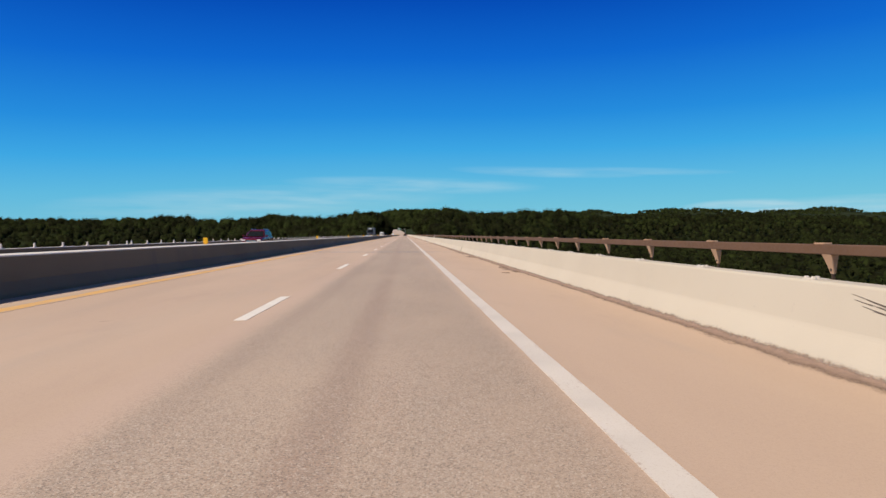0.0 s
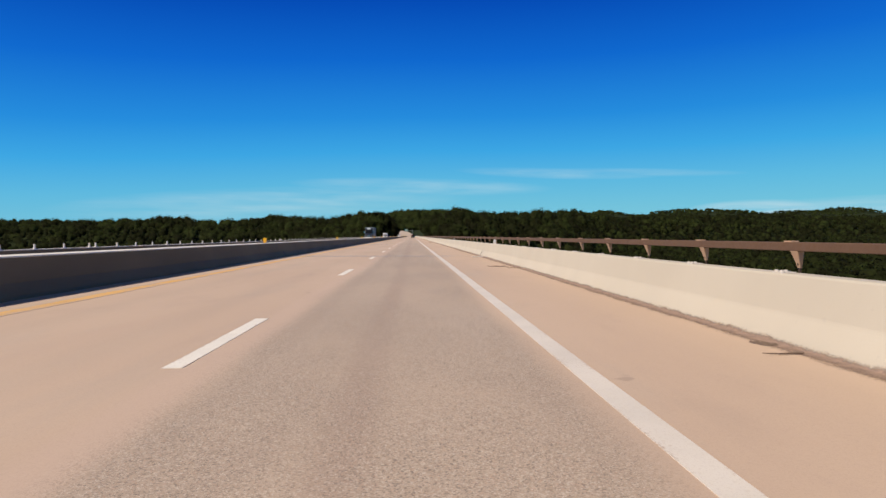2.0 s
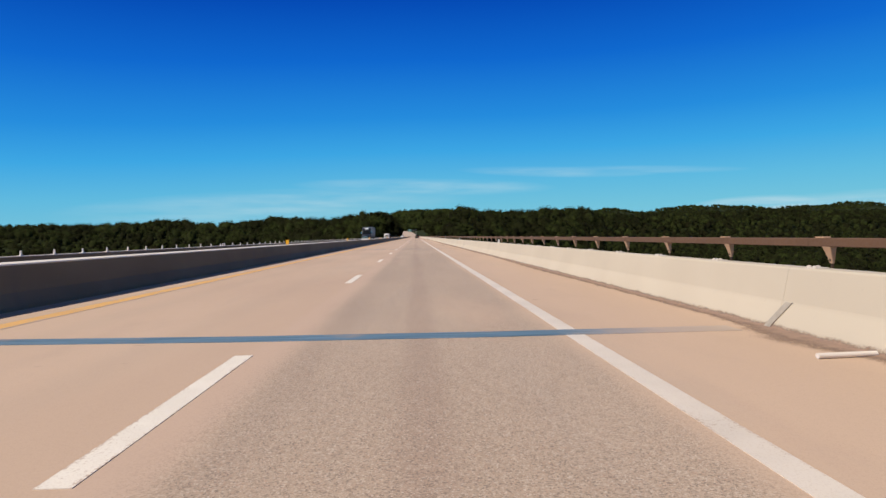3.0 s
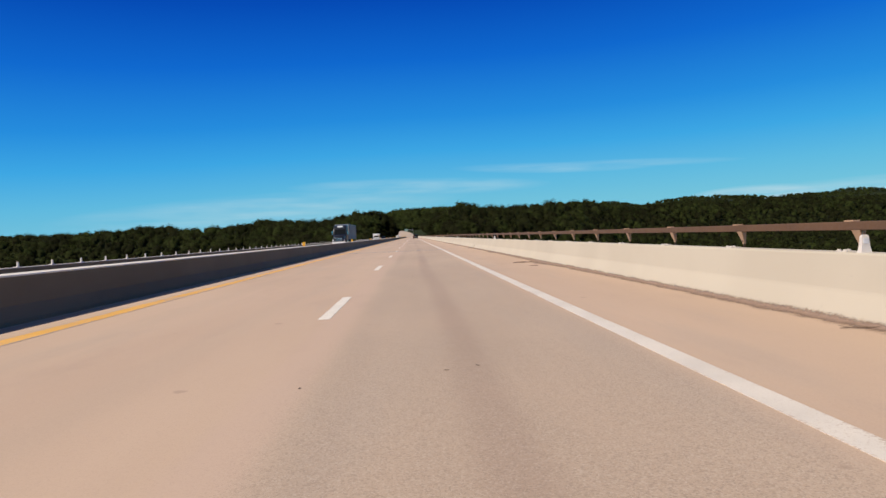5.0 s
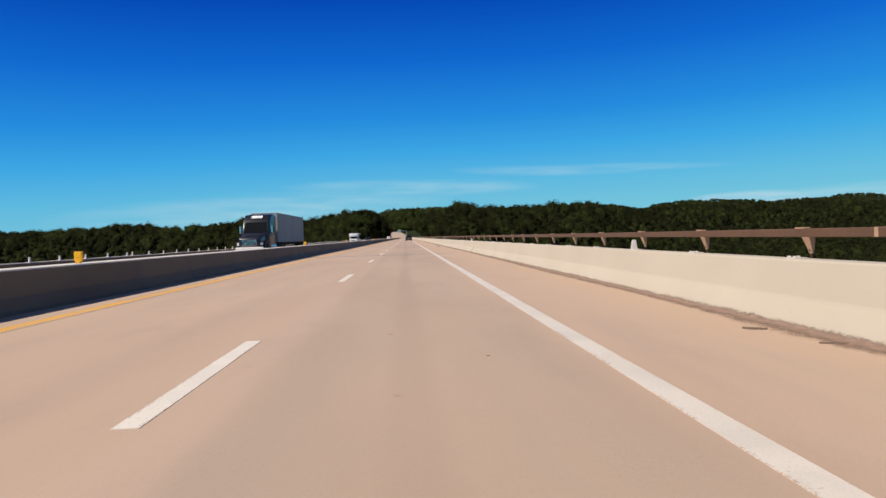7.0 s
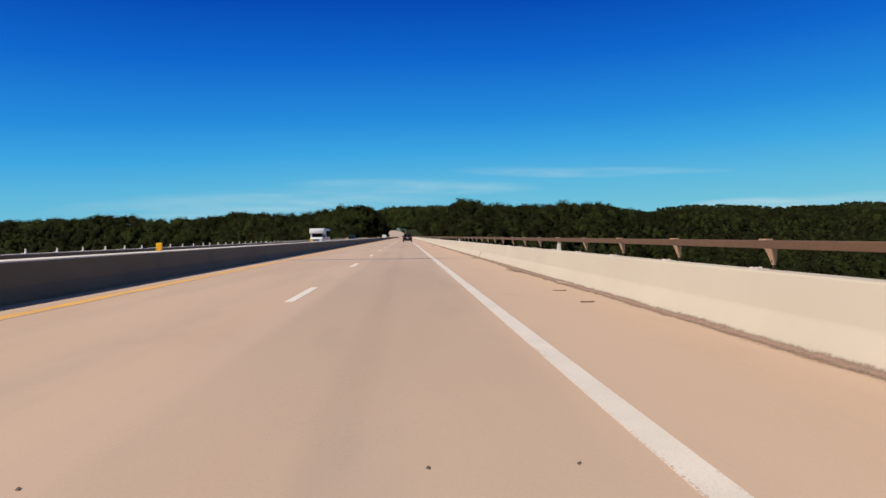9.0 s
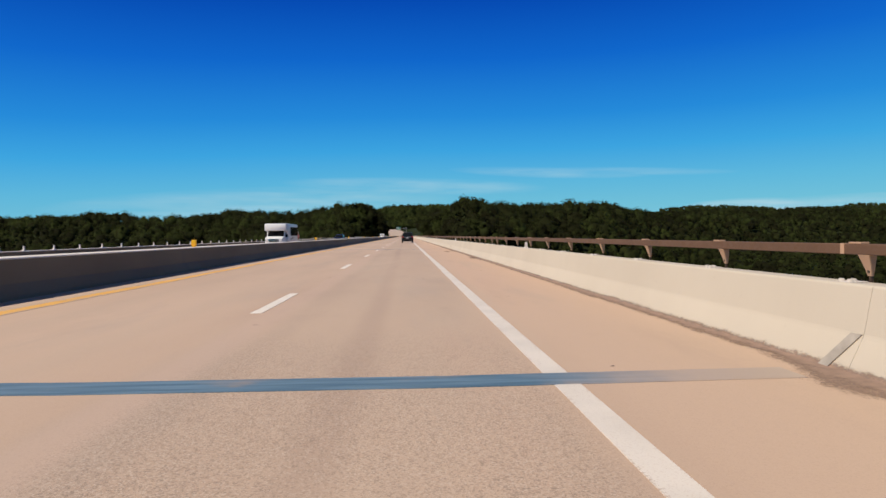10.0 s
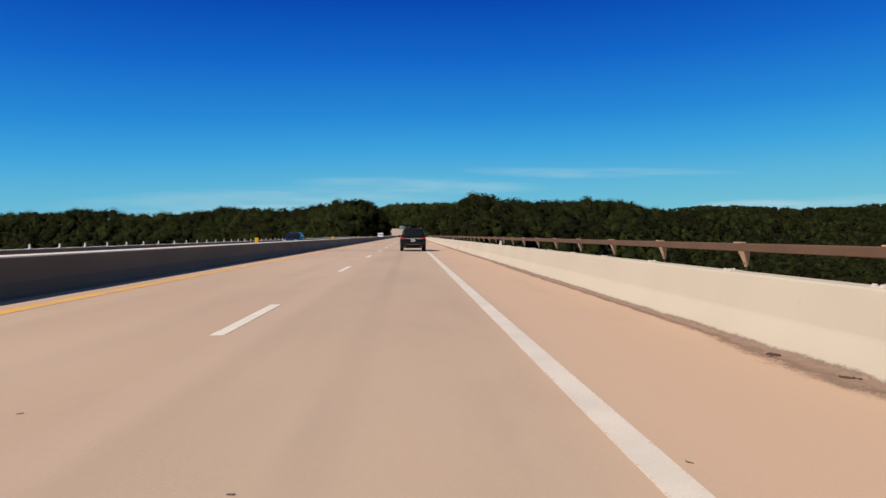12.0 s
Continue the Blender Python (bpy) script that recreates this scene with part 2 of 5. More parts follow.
# median and far parapet concrete, with the shaded faces' darkness put into its colour
med_m = Mat("shade_toned_concrete", rough=0.85)
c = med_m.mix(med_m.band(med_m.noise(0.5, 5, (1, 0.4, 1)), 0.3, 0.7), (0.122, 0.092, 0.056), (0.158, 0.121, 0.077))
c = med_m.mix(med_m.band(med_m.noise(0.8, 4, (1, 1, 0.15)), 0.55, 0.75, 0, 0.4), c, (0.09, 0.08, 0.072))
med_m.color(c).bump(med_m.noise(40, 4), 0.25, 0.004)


def paint(name, color, worn, middle, half, under=(0.44, 0.33, 0.25), frayed=0.17, dusty=0.0):
    """Road paint over concrete, worn through in flakes and ragged along its edges."""
    m = Mat(name, rough=0.6)
    f = m.math("ADD", m.math("MULTIPLY", m.noise(2.2, 5, (1, 0.4, 1)), 0.40), m.math("MULTIPLY", m.noise(38, 4, rough=0.7), 0.60))
    rim = m.band(m.math("ABSOLUTE", m.math("SUBTRACT", m.axis(0), middle)), half * 0.62, half * 1.02, 0.0, frayed)
    f = m.math("SUBTRACT", f, rim)
    col = m.mix(m.band(m.noise(1.1, 4), 0.35, 0.7), color, tuple(v * 0.88 for v in color))
    col = m.mix(m.band(m.noise(90, 2), 0.5, 0.7, 0.0, 0.25), col, under)
    # grimier on the first spans
    col = m.mix(m.band(m.axis(1), 150, 80, 0.0, dusty), col, under)
    m.color(m.mix(m.band(f, worn + 0.06, worn - 0.05), col, under)).bump(m.noise(60, 3), 0.3, 0.003)
    return m


white_paint = paint("white_road_paint", (0.705, 0.640, 0.550), 0.365, 0.002, 0.108, frayed=0.07, dusty=0.16)
dash_paint = paint("white_dash_paint", (0.78, 0.715, 0.610), 0.38, 0.0, 0.092, frayed=0.10)
yellow_paint = paint("yellow_road_paint", (0.80, 0.43, 0.075), 0.43, -7.66, 0.19, frayed=0.18, dusty=0.25)
joint_m = Mat("joint_seal", rough=0.6)
c = joint_m.mix(joint_m.band(joint_m.noise(2.2, 6, (0.35, 6, 1)), 0.32, 0.68), (0.065, 0.125, 0.175), (0.145, 0.225, 0.285))
c = joint_m.mix(joint_m.band(joint_m.noise(0.9, 5, (1, 2, 1)), 0.56, 0.72, 0, 0.7), c, (0.30, 0.235, 0.19))
# blue seal under the lanes, buried in pale dust towards the parapet
c = joint_m.mix(joint_m.band(joint_m.math("ADD", joint_m.axis(0), joint_m.math("MULTIPLY", joint_m.noise(3, 4), 0.8)), 0.0, 1.7, 0.0, 0.95), c, (0.43, 0.335, 0.262))
joint_m.color(c)
# for the barrier tops, their sunlight put into a pale colour
top_strip_m = plain("sunlit_top_tone", (0.70, 0.64, 0.56), 0.8, 0, 0.12, 1.0)
plate_m = plain("galvanised_plate", (0.42, 0.43, 0.42), 0.5, 0.4)
dusty_plate_m = plain("dusty_plate", (0.40, 0.355, 0.30), 0.9, 0, 0.3, 9)
stained_plate_m = plain("stained_plate", (0.09, 0.082, 0.078), 0.7, 0.2)
dirt_m = plain("gutter_dirt", (0.315, 0.212, 0.156), 0.95, 0, 0.30, 9)
# drifted thin towards its rim, in crumbs and tongues
thin = dirt_m.math("ADD", dirt_m.attribute("spread"), dirt_m.math("MULTIPLY", dirt_m.math("SUBTRACT", dirt_m.noise(5, 6, (1, 0.45, 1), 0.65), 0.5), 1.5))
thin = dirt_m.math("ADD", thin, dirt_m.math("MULTIPLY", dirt_m.math("SUBTRACT", dirt_m.noise(38, 4, (1, 0.7, 1), 0.7), 0.5), 1.3))
dirt_m.put(dirt_m.band(thin, 0.25, 1.32, 1.0, 0.0), dirt_m.s.inputs["Alpha"])
crumb_m = plain("grit_crumb", (0.13, 0.095, 0.075), 0.95, 0, 0.28, 4)
rail_m = plain("weathered_rail", (0.140, 0.075, 0.041), 0.68, 0.1, 0.22, 2.0)
post_m = plain("weathered_post", (0.47, 0.295, 0.185), 0.7, 0.0, 0.2, 6.0)
white_post_m = plain("pale_post", (0.72, 0.66, 0.60), 0.6, 0.1, 0.1)
marker_m = plain("yellow_reflector", (0.85, 0.42, 0.01), 0.4, 0, 0.06)
asphalt_m = plain("approach_road", (0.46, 0.36, 0.28), 0.9, 0, 0.12, 0.2)

leaf_m = Mat("foliage", rough=0.75)
tone = leaf_m.noise(0.018, 4)
crown = leaf_m.noise(0.055, 5)
fleck = leaf_m.noise(0.9, 3)
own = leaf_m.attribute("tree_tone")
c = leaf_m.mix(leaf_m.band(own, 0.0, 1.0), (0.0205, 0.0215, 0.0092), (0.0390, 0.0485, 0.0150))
# paler step for crest and far hill trees, their sunlight put into the colour
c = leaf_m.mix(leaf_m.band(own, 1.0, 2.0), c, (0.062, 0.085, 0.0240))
c = leaf_m.mix(leaf_m.band(crown, 0.46, 0.62, 0.0, 0.70), c, (0.062, 0.082, 0.0220))
c = leaf_m.mix(leaf_m.band(leaf_m.noise(0.035, 3), 0.52, 0.66, 0.0, 0.45), c, (0.0290, 0.0255, 0.0110))
c = leaf_m.mix(leaf_m.band(tone, 0.44, 0.62, 0.0, 0.65), c, (0.0195, 0.0200, 0.0090))
c = leaf_m.mix(leaf_m.band(fleck, 0.55, 0.75, 0.0, 0.20), c, (0.050, 0.060, 0.018))
leaf_m.color(c)
leaf_m.s.inputs["Specular IOR Level"].default_value = 0.03
# light that passes through the leaves
pass_through = leaf_m.n.new("ShaderNodeBsdfTranslucent")
leaf_m.l.new(c, pass_through.inputs["Color"])
both = leaf_m.n.new("ShaderNodeMixShader")
both.inputs[0].default_value = 0.55
leaf_m.l.new(leaf_m.s.outputs[0], both.inputs[1])
leaf_m.l.new(pass_through.outputs[0], both.inputs[2])
leaf_m.l.new(both.outputs[0], leaf_m.n["Material Output"].inputs["Surface"])
bark_m = plain("bark", (0.10, 0.075, 0.055), 0.9, 0, 0.25, 6)
ground_m = Mat("woodland_floor", rough=0.95)
c = ground_m.mix(ground_m.band(ground_m.noise(0.02, 6), 0.3, 0.7), (0.012, 0.019, 0.008), (0.030, 0.038, 0.014))
c = ground_m.mix(ground_m.band(ground_m.noise(0.4, 4), 0.4, 0.7, 0, 0.5), c, (0.026, 0.027, 0.014))
ground_m.s.inputs["Specular IOR Level"].default_value = 0.03
ground_m.color(c).bump(ground_m.noise(0.3, 5), 1.0, 1.5)

# ------------------------------------------------------------------ mesh helpers


def part(name, bm, material, parent=None, label="", smooth=False):
    """Links a bmesh as one mesh object, under a thing or a part."""
    me = bpy.data.meshes.new(name)
    if smooth:
        for f in bm.faces:
            f.smooth = True
    bm.to_mesh(me)
    bm.free()
    me.materials.append(material.m)
    ob = new(name, me)
    if parent is not None:
        ob.parent = parent
    if label:
        tagged(ob, label)
    return ob


def thing(name, label, category, at=(0, 0, 0), turn=0.0, group="", kind=""):
    ob = new(name)
    ob.empty_display_size = 0.2
    ob.matrix_world = pose(*at, 0, 0, turn)
    return tagged(ob, label, category, group, kind)


def add_box(bm, lo, hi, bevel=0.0, seg=2):
    r = bmesh.ops.create_cube(bm, size=1.0)
    lo, hi = Vector(lo), Vector(hi)
    for v in r["verts"]:
        v.co = Vector((lo[k] + (v.co[k] + 0.5) * (hi[k] - lo[k]) for k in range(3)))
    if bevel:
        edges = {e for v in r["verts"] for e in v.link_edges}
        bmesh.ops.bevel(bm, geom=list(edges), offset=bevel, segments=seg, profile=0.5, affect="EDGES")
    return bm


def box(lo, hi, bevel=0.0, seg=2):
    return add_box(bmesh.new(), lo, hi, bevel, seg)


def add_cyl(bm, a, b, r1, r2=None, n=14):
    a, b = Vector(a), Vector(b)
    r2 = r1 if r2 is None else r2
    m = Matrix.Translation((a + b) / 2) @ (b - a).to_track_quat("Z", "Y").to_matrix().to_4x4()
    bmesh.ops.create_cone(bm, cap_ends=True, segments=n, radius1=r1, radius2=r2, depth=(b - a).length, matrix=m)
    return bm


def cyl(a, b, r1, r2=None, n=14):
    return add_cyl(bmesh.new(), a, b, r1, r2, n)


def loft(sections, closed=True, caps=True):
    """Skins rings of equal count: each a list of points."""
    bm = bmesh.new()
    rings = [[bm.verts.new(p) for p in ring] for ring in sections]
    n = len(rings[0])
    for a, b in zip(rings, rings[1:]):
        for k in range(n if closed else n - 1):
            bm.faces.new((a[k], a[(k + 1) % n], b[(k + 1) % n], b[k]))
    if caps and closed:
        bm.faces.new(rings[0][::-1])
        bm.faces.new(rings[-1])
    bmesh.ops.recalc_face_normals(bm, faces=bm.faces)
    return bm


def run(profile, y0, y1, step=12.0):
    """A profile of (x, z) points run along y."""
    n = max(1, round((y1 - y0) / step))
    return loft([[(x, y0 + (y1 - y0) * k / n, z) for x, z in profile] for k in range(n + 1)])


def arrays(name, verts, faces, material, smooth=False):
    """A big mesh of triangles from arrays."""
    me = bpy.data.meshes.new(name)
    nf, k = faces.shape
    me.vertices.add(len(verts))
    me.vertices.foreach_set("co", verts.astype(np.float32).ravel())
    me.loops.add(nf * k)
    me.loops.foreach_set("vertex_index", faces.astype(np.int32).ravel())
    me.polygons.add(nf)
    me.polygons.foreach_set("loop_start", np.arange(0, nf * k, k, dtype=np.int32))
    me.update(calc_edges=True)
    if smooth:
        me.polygons.foreach_set("use_smooth", np.ones(nf, dtype=bool))
    me.materials.append(material.m)
    return new(name, me)


# ------------------------------------------------------------------ the lie of the land
BRIDGE_START, BRIDGE_END = -60.0, 850.0
JOINTS = [-52.5, -6.4, 39.9, 85.7, 132.6, 179.6, 226.0, 272.3, 317.8] + [317.8 + 46.35 * k for k in range(1, 12)]
DECK_LEFT, DECK_RIGHT = -19.9, 3.25
EDGE_LINE, LANE_LINE, YELLOW_LINE = 0.0, -3.61, -7.66
MEDIAN = -8.92


def step01(a, b, v):
    t = np.clip((v - a) / (b - a), 0, 1)
    return t * t * (3 - 2 * t)


def road_x(y):
    """How far the road bends to the left past the bridge."""
    d = np.maximum(0, y - 830.0)
    return -d * d / 9000.0


def road_z(y):
    return 12.0 * step01(860, 1320, y)


# crest of the wooded hills: across, along, and the height of the tree tops
CREST_X = [-1500, -900, -450, -250, -50, 60, 183, 350, 700, 1200, 2000]
CREST_Y = [1350, 1250, 1195, 1150, 915, 885, 950, 1250, 1450, 1600, 1700]
TOP_X = [-1500, -604, -552, -502, -458, -431, -409, -343, -275, -251, -227, -156, -114, -84, -57, -32, 35, 61, 86, 118, 167, 241, 328, 442, 541, 707, 906, 1053, 2000]
TOP_Z = [44, 34, 35, 37, 41, 39, 34, 34, 38, 42, 36, 35, 33, 36, 38, 30, 31, 45, 38, 40, 39, 45, 53, 43, 50, 55, 60, 56, 60]


def crest_y(x):
    return np.interp(x, CREST_X, CREST_Y)


def ground_z(x, y):
    x, y = np.asarray(x, float), np.asarray(y, float)
    top = np.interp(x, TOP_X, TOP_Z) - 17.0
    crest = crest_y(x)
    floor = -46 + 22 * step01(250, 900, x)
    z = floor + (top - floor) * step01(crest - 330, crest, y)
    gap_hill = -60 + 112 * step01(1250, 1550, y) * (1 - step01(80, 300, np.abs(x - 55)))
    z = np.maximum(z, gap_hill)
    swell = 80 + 16 * np.sin(x / 118.0 + 0.7) + 10 * np.sin(x / 53.0) + 6 * np.sin(x / 24.0 + 2.0)
    z = z + swell * step01(2300, 3250, y) * step01(300, 1100, x) + 30 * step01(1500, 2400, y) * (1 - step01(-200, 300, x))
    z = np.where(y < 200, -46 + 52 * step01(-80, -380, y), z)
    z = z + 1.6 * np.sin(x / 47.0) * np.cos(y / 61.0)
    dx = np.abs(x - road_x(y) + 8.3)
    corridor = 1 - step01(17, 48, dx)
    corridor = np.where(y > 1400, 0.0, corridor)
    bed = road_z(y) - 0.5
    bed = np.where(y < 850, -0.8 - 0.5 * (850 - y), bed)
    low = np.minimum(z, bed)
    z = np.where(y > 700, z + (np.where(y > 845, bed, low) - z) * corridor, z)
    bed0 = np.where(y > -60, -0.8 - 0.5 * (y + 60), -0.5)
    return np.where(y < 60, z + (np.where(y < -55, bed0, np.minimum(z, bed0)) - z) * corridor, z)


gx = np.unique(np.concatenate([np.linspace(-4500, -900, 13), np.linspace(-900, -60, 43), np.linspace(-60, 45, 36), np.linspace(45, 1200, 56), np.linspace(1200, 4500, 23)]))
gy = np.unique(np.concatenate([np.linspace(-4500, -500, 10), np.linspace(-500, 600, 56), np.linspace(600, 1700, 111), np.linspace(1700, 4500, 29)]))
GX, GY = np.meshgrid(gx, gy)
gv = np.stack([GX, GY, ground_z(GX, GY)], -1).reshape(-1, 3)
a = (np.arange(len(gy) - 1)[:, None] * len(gx) + np.arange(len(gx) - 1)[None]).ravel()
gf = np.stack([a, a + 1, a + 1 + len(gx), a + len(gx)], -1)
ground = arrays("ground", gv, gf, ground_m, True)
tagged(ground, "wooded valley and hills of dark green undergrowth", "ground", kind="structure")

# ------------------------------------------------------------------ bridge deck, markings, joints
deck = part("road", run([(MEDIAN - 0.05, -0.9), (DECK_RIGHT, -0.9), (DECK_RIGHT, 0.0), (MEDIAN - 0.05, 0.0)], BRIDGE_START, BRIDGE_END), deck_m)
tagged(deck, "tan worn concrete bridge deck with grey wheel paths", "road", kind="structure")
deck2 = part("road", run([(DECK_LEFT, -1.1), (MEDIAN - 0.06, -0.9), (MEDIAN - 0.06, 0.0), (DECK_LEFT, -0.15)], BRIDGE_START, BRIDGE_END), deck_m)
tagged(deck2, "tan concrete deck of the opposite carriageway", "road", kind="structure")

FAR = np.arange(850, 1400, 25.0)
far_road = part("road", loft([[(road_x(y) + x, y, road_z(y) + z) for x, z in ((-20, -0.6), (3.2, -0.6), (3.2, 0.02), (-9, 0.06), (-20, 0.02))] for y in FAR]), asphalt_m)
tagged(far_road, "pale approach road climbing away through the woods", "road", kind="structure")
back_road = part("road", run([(-20, -0.6), (3.2, -0.6), (3.2, 0.0), (-20, 0.0)], -1500, BRIDGE_START - 0.02, 60), asphalt_m)
tagged(back_road, "pale approach road behind the bridge", "road", kind="structure")


def strip(x0, x1, y0, y1, z=0.004, h=0.004):
    return run([(x0, z - h - 0.002), (x1, z - h - 0.002), (x1, z), (x0, z)], y0, y1, 15)


line = part("edge_line", strip(EDGE_LINE - 0.106, EDGE_LINE + 0.110, BRIDGE_START, BRIDGE_END), white_paint)
tagged(line, "worn white painted edge line along the shoulder", "road marking", kind="structure")
line = part("edge_line", strip(YELLOW_LINE - 0.19, YELLOW_LINE + 0.19, BRIDGE_START, BRIDGE_END), yellow_paint)
tagged(line, "faded yellow painted edge line beside the median barrier", "road marking", kind="structure")
dash = part("lane_dash", strip(-0.092, 0.092, 0, 3.10), dash_paint)
tagged(dash, "white painted lane dash on the concrete deck", "road marking", "lane dashes", "structure")
DASH_FIRST = 8.5 - 12.192 * 5
dash.matrix_world = pose(LANE_LINE, DASH_FIRST, 0)
k = 1
while DASH_FIRST + 12.192 * k < BRIDGE_END - 5:
    copy_thing(dash, pose(LANE_LINE, DASH_FIRST + 12.192 * k, 0))
    k += 1
# ------------------------------------------------------------------ parapets, joints
PAR = [(2.47, -0.002), (2.488, 0.045), (2.508, 0.092), (2.604, 0.296), (2.613, 0.318), (2.619, 0.336), (2.623, 0.356), (2.692, 0.726), (2.698, 0.739), (2.709, 0.747), (2.722, 0.750), (3.02, 0.742), (3.12, 0.727), (3.16, -0.9), (2.47, -0.9)]
MED = [(MEDIAN + 0.21, 0.0), (MEDIAN + 0.20, 0.07), (MEDIAN + 0.07, 0.30), (MEDIAN + 0.015, 0.77), (MEDIAN, 0.79), (MEDIAN - 0.72, 0.79), (MEDIAN - 0.735, 0.77), (MEDIAN - 0.79, 0.30), (MEDIAN - 0.93, 0.07), (MEDIAN - 0.94, -0.02)]
FARP = [(-19.5 + 0.15, -0.15), (-19.5 + 0.14, -0.08), (-19.5 + 0.05, 0.12), (-19.5, 0.51), (-19.5 - 0.02, 0.53), (-19.85, 0.53), (-19.88, -1.1), (-19.4, -1.1)]
spans = [BRIDGE_START] + JOINTS + [BRIDGE_END]
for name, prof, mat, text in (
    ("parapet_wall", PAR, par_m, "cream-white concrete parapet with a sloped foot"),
    ("median_barrier", MED, med_m, "grey concrete median barrier, shade put into its dark colour"),
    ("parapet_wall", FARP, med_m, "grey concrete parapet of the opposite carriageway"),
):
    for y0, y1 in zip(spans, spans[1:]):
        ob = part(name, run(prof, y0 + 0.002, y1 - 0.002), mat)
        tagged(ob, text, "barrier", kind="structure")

# thin strips added along the tops to carry the painted sunlight
TOP_STRIP = [(MEDIAN + 0.012, 0.766), (MEDIAN + 0.02, 0.780), (MEDIAN + 0.006, 0.798), (MEDIAN - 0.726, 0.798), (MEDIAN - 0.74, 0.780), (MEDIAN - 0.732, 0.766)]
FAR_TOP_STRIP = [(-19.5 + 0.012, 0.510), (-19.5 + 0.004, 0.540), (-19.86, 0.540), (-19.87, 0.51)]
for prof in (TOP_STRIP, FAR_TOP_STRIP):
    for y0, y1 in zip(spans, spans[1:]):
        tagged(part("sunlit_top_strip", run(prof, y0 + 0.009, y1 - 0.009), top_strip_m), "pale strip along the barrier top, sunlight put into its colour", "barrier", kind="structure")

for y in JOINTS:
    joint = thing("expansion_joint", "blue-grey expansion joint strip across the deck", "expansion joint", (0, y, 0), group="expansion joints", kind="structure")
    part("seal", loft([[(x, y0 - 0.19, -0.02), (x, y0 + 0.19, -0.02), (x, y0 + 0.19, 0.005), (x, y0 - 0.19, 0.005)] for x, y0 in ((-8.70, 0.32), (-6.4, 0.15), (-3.9, 0.02), (-1.0, 0.0), (2.05, 0.08))]), joint_m, joint)
    part("cover_plate", loft([[(2.452, s, 0.0), (2.484, s - 0.05, 0.075), (2.604, s - 0.22, 0.33), (2.64, s - 0.22, 0.33), (2.52, s - 0.05, 0.06), (2.50, s, 0.0)] for s in ((0.23, 0.35) if y == 272.3 else (0.03, 0.15))]), dusty_plate_m, joint)
    part("cover_plate", run([(MEDIAN + 0.222, 0.0), (MEDIAN + 0.212, 0.075), (MEDIAN + 0.08, 0.31), (MEDIAN + 0.06, 0.31), (MEDIAN + 0.18, 0.07), (MEDIAN + 0.19, 0.0)], -0.09, 0.09, 1), stained_plate_m, joint)

# ------------------------------------------------------------------ railing on the parapet


def rail_post(material, label):
    p = thing("railing_post", label, "railing post", group="railing posts")
    part("base_plate", box((2.74, -0.085, 0.742), (2.93, 0.085, 0.758), 0.008, 1), pad_m, p, "pale base plate")
    for sx, sy in ((2.775, -0.05), (2.775, 0.05), (2.85, 0.0)):
        part("anchor_nut", cyl((sx, sy, 0.755), (sx, sy, 0.780), 0.034, 0.020, 8), pad_m, p, "pale anchor nut")
    # a bracket that narrows downwards from the rail, its back upright
    shape = ((0.800, 3.006, 3.036, 0.022), (0.865, 2.990, 3.037, 0.036), (0.935, 2.966, 3.038, 0.052), (1.000, 2.940, 3.038, 0.066))
    part("flange", loft([[(x0, -w, z), (x0 + 0.014, -w, z), (x0 + 0.014, w, z), (x0, w, z)] for z, x0, x1, w in shape]), material, p)
    part("web", loft([[(x0 + 0.014, -0.7 * w, z), (x1, -0.7 * w, z), (x1, 0.7 * w, z), (x0 + 0.014, 0.7 * w, z)] for z, x0, x1, w in shape]), material, p)
    # the lowest piece is narrower and much darker than the bracket
    part("foot", loft([[(x0, -w, z), (3.032, -w, z), (3.032, w, z), (x0, w, z)] for z, x0, w in ((0.736, 3.008, 0.014), (0.802, 3.012, 0.014))]), foot_m, p, "dark narrow foot")
    part("bolt", cyl((2.992, 0, 0.842), (3.012, 0, 0.845), 0.015, n=6), trim_dark, p)
    part("cap", box((2.937, 0.03, 1.098), (3.028, 0.18, 1.116), 0.004, 1), post_m, p, "pale clamp over the rail")
    return p


pad_m = plain("pale_base_plate", (0.56, 0.50, 0.44), 0.75, 0, 0.2, 12)
foot_m = plain("dark_foot", (0.045, 0.026, 0.016), 0.9, 0, 0.3, 20)
trim_dark = plain("dark_bolt", (0.05, 0.04, 0.035), 0.6, 0.4)
post = rail_post(post_m, "rust-brown steel railing post bolted to the parapet top")
# nineteen bays or so to a span: first post, step, posts
EVEN = [(y0 + 0.32, (y1 - y0 - 0.64) / 19, 20) for y0, y1 in zip(JOINTS, JOINTS[1:])]
ROWS = [row for row in EVEN if row[0] > 320]
# closer together on the first spans
ROWS += [(-52.18, 2.2, 21), (-4.93, 2.16, 10), (16.45, 1.97, 2), (20.39, 2.157, 5), (30.87, 1.84, 1), (32.71, 2.14, 4), (41.10, 1.96, 2), (45.02, 2.15, 5), (56.05, 2.4, 1), (58.54, 2.15, 5), (69.50, 2.33, 2), (74.16, 2.165, 5), (85.40, 2.18, 22)]
ROWS += [(133.4, 2.44, 19), (179.8, 2.41, 20), (226.3, 2.438, 19), (272.71, 2.44, 10), (296.4, 2.4, 10), (318.4, 2.4, 19)]
POSTS = sorted(y0 + step * k for y0, step, count in ROWS for k in range(count))
post.matrix_world = pose(0, POSTS[0], 0)
for y in POSTS[1:]:
    if y < 480:
        copy_thing(post, pose(0, y, 0))
bm = bmesh.new()
for y in POSTS:
    if y >= 480:
        add_box(bm, (2.94, y - 0.05, 0.745), (3.035, y + 0.05, 1.0))
tagged(part("far_railing_posts", bm, post_m), "distant rust-brown railing posts on the parapet", "railing post", kind="stuff")

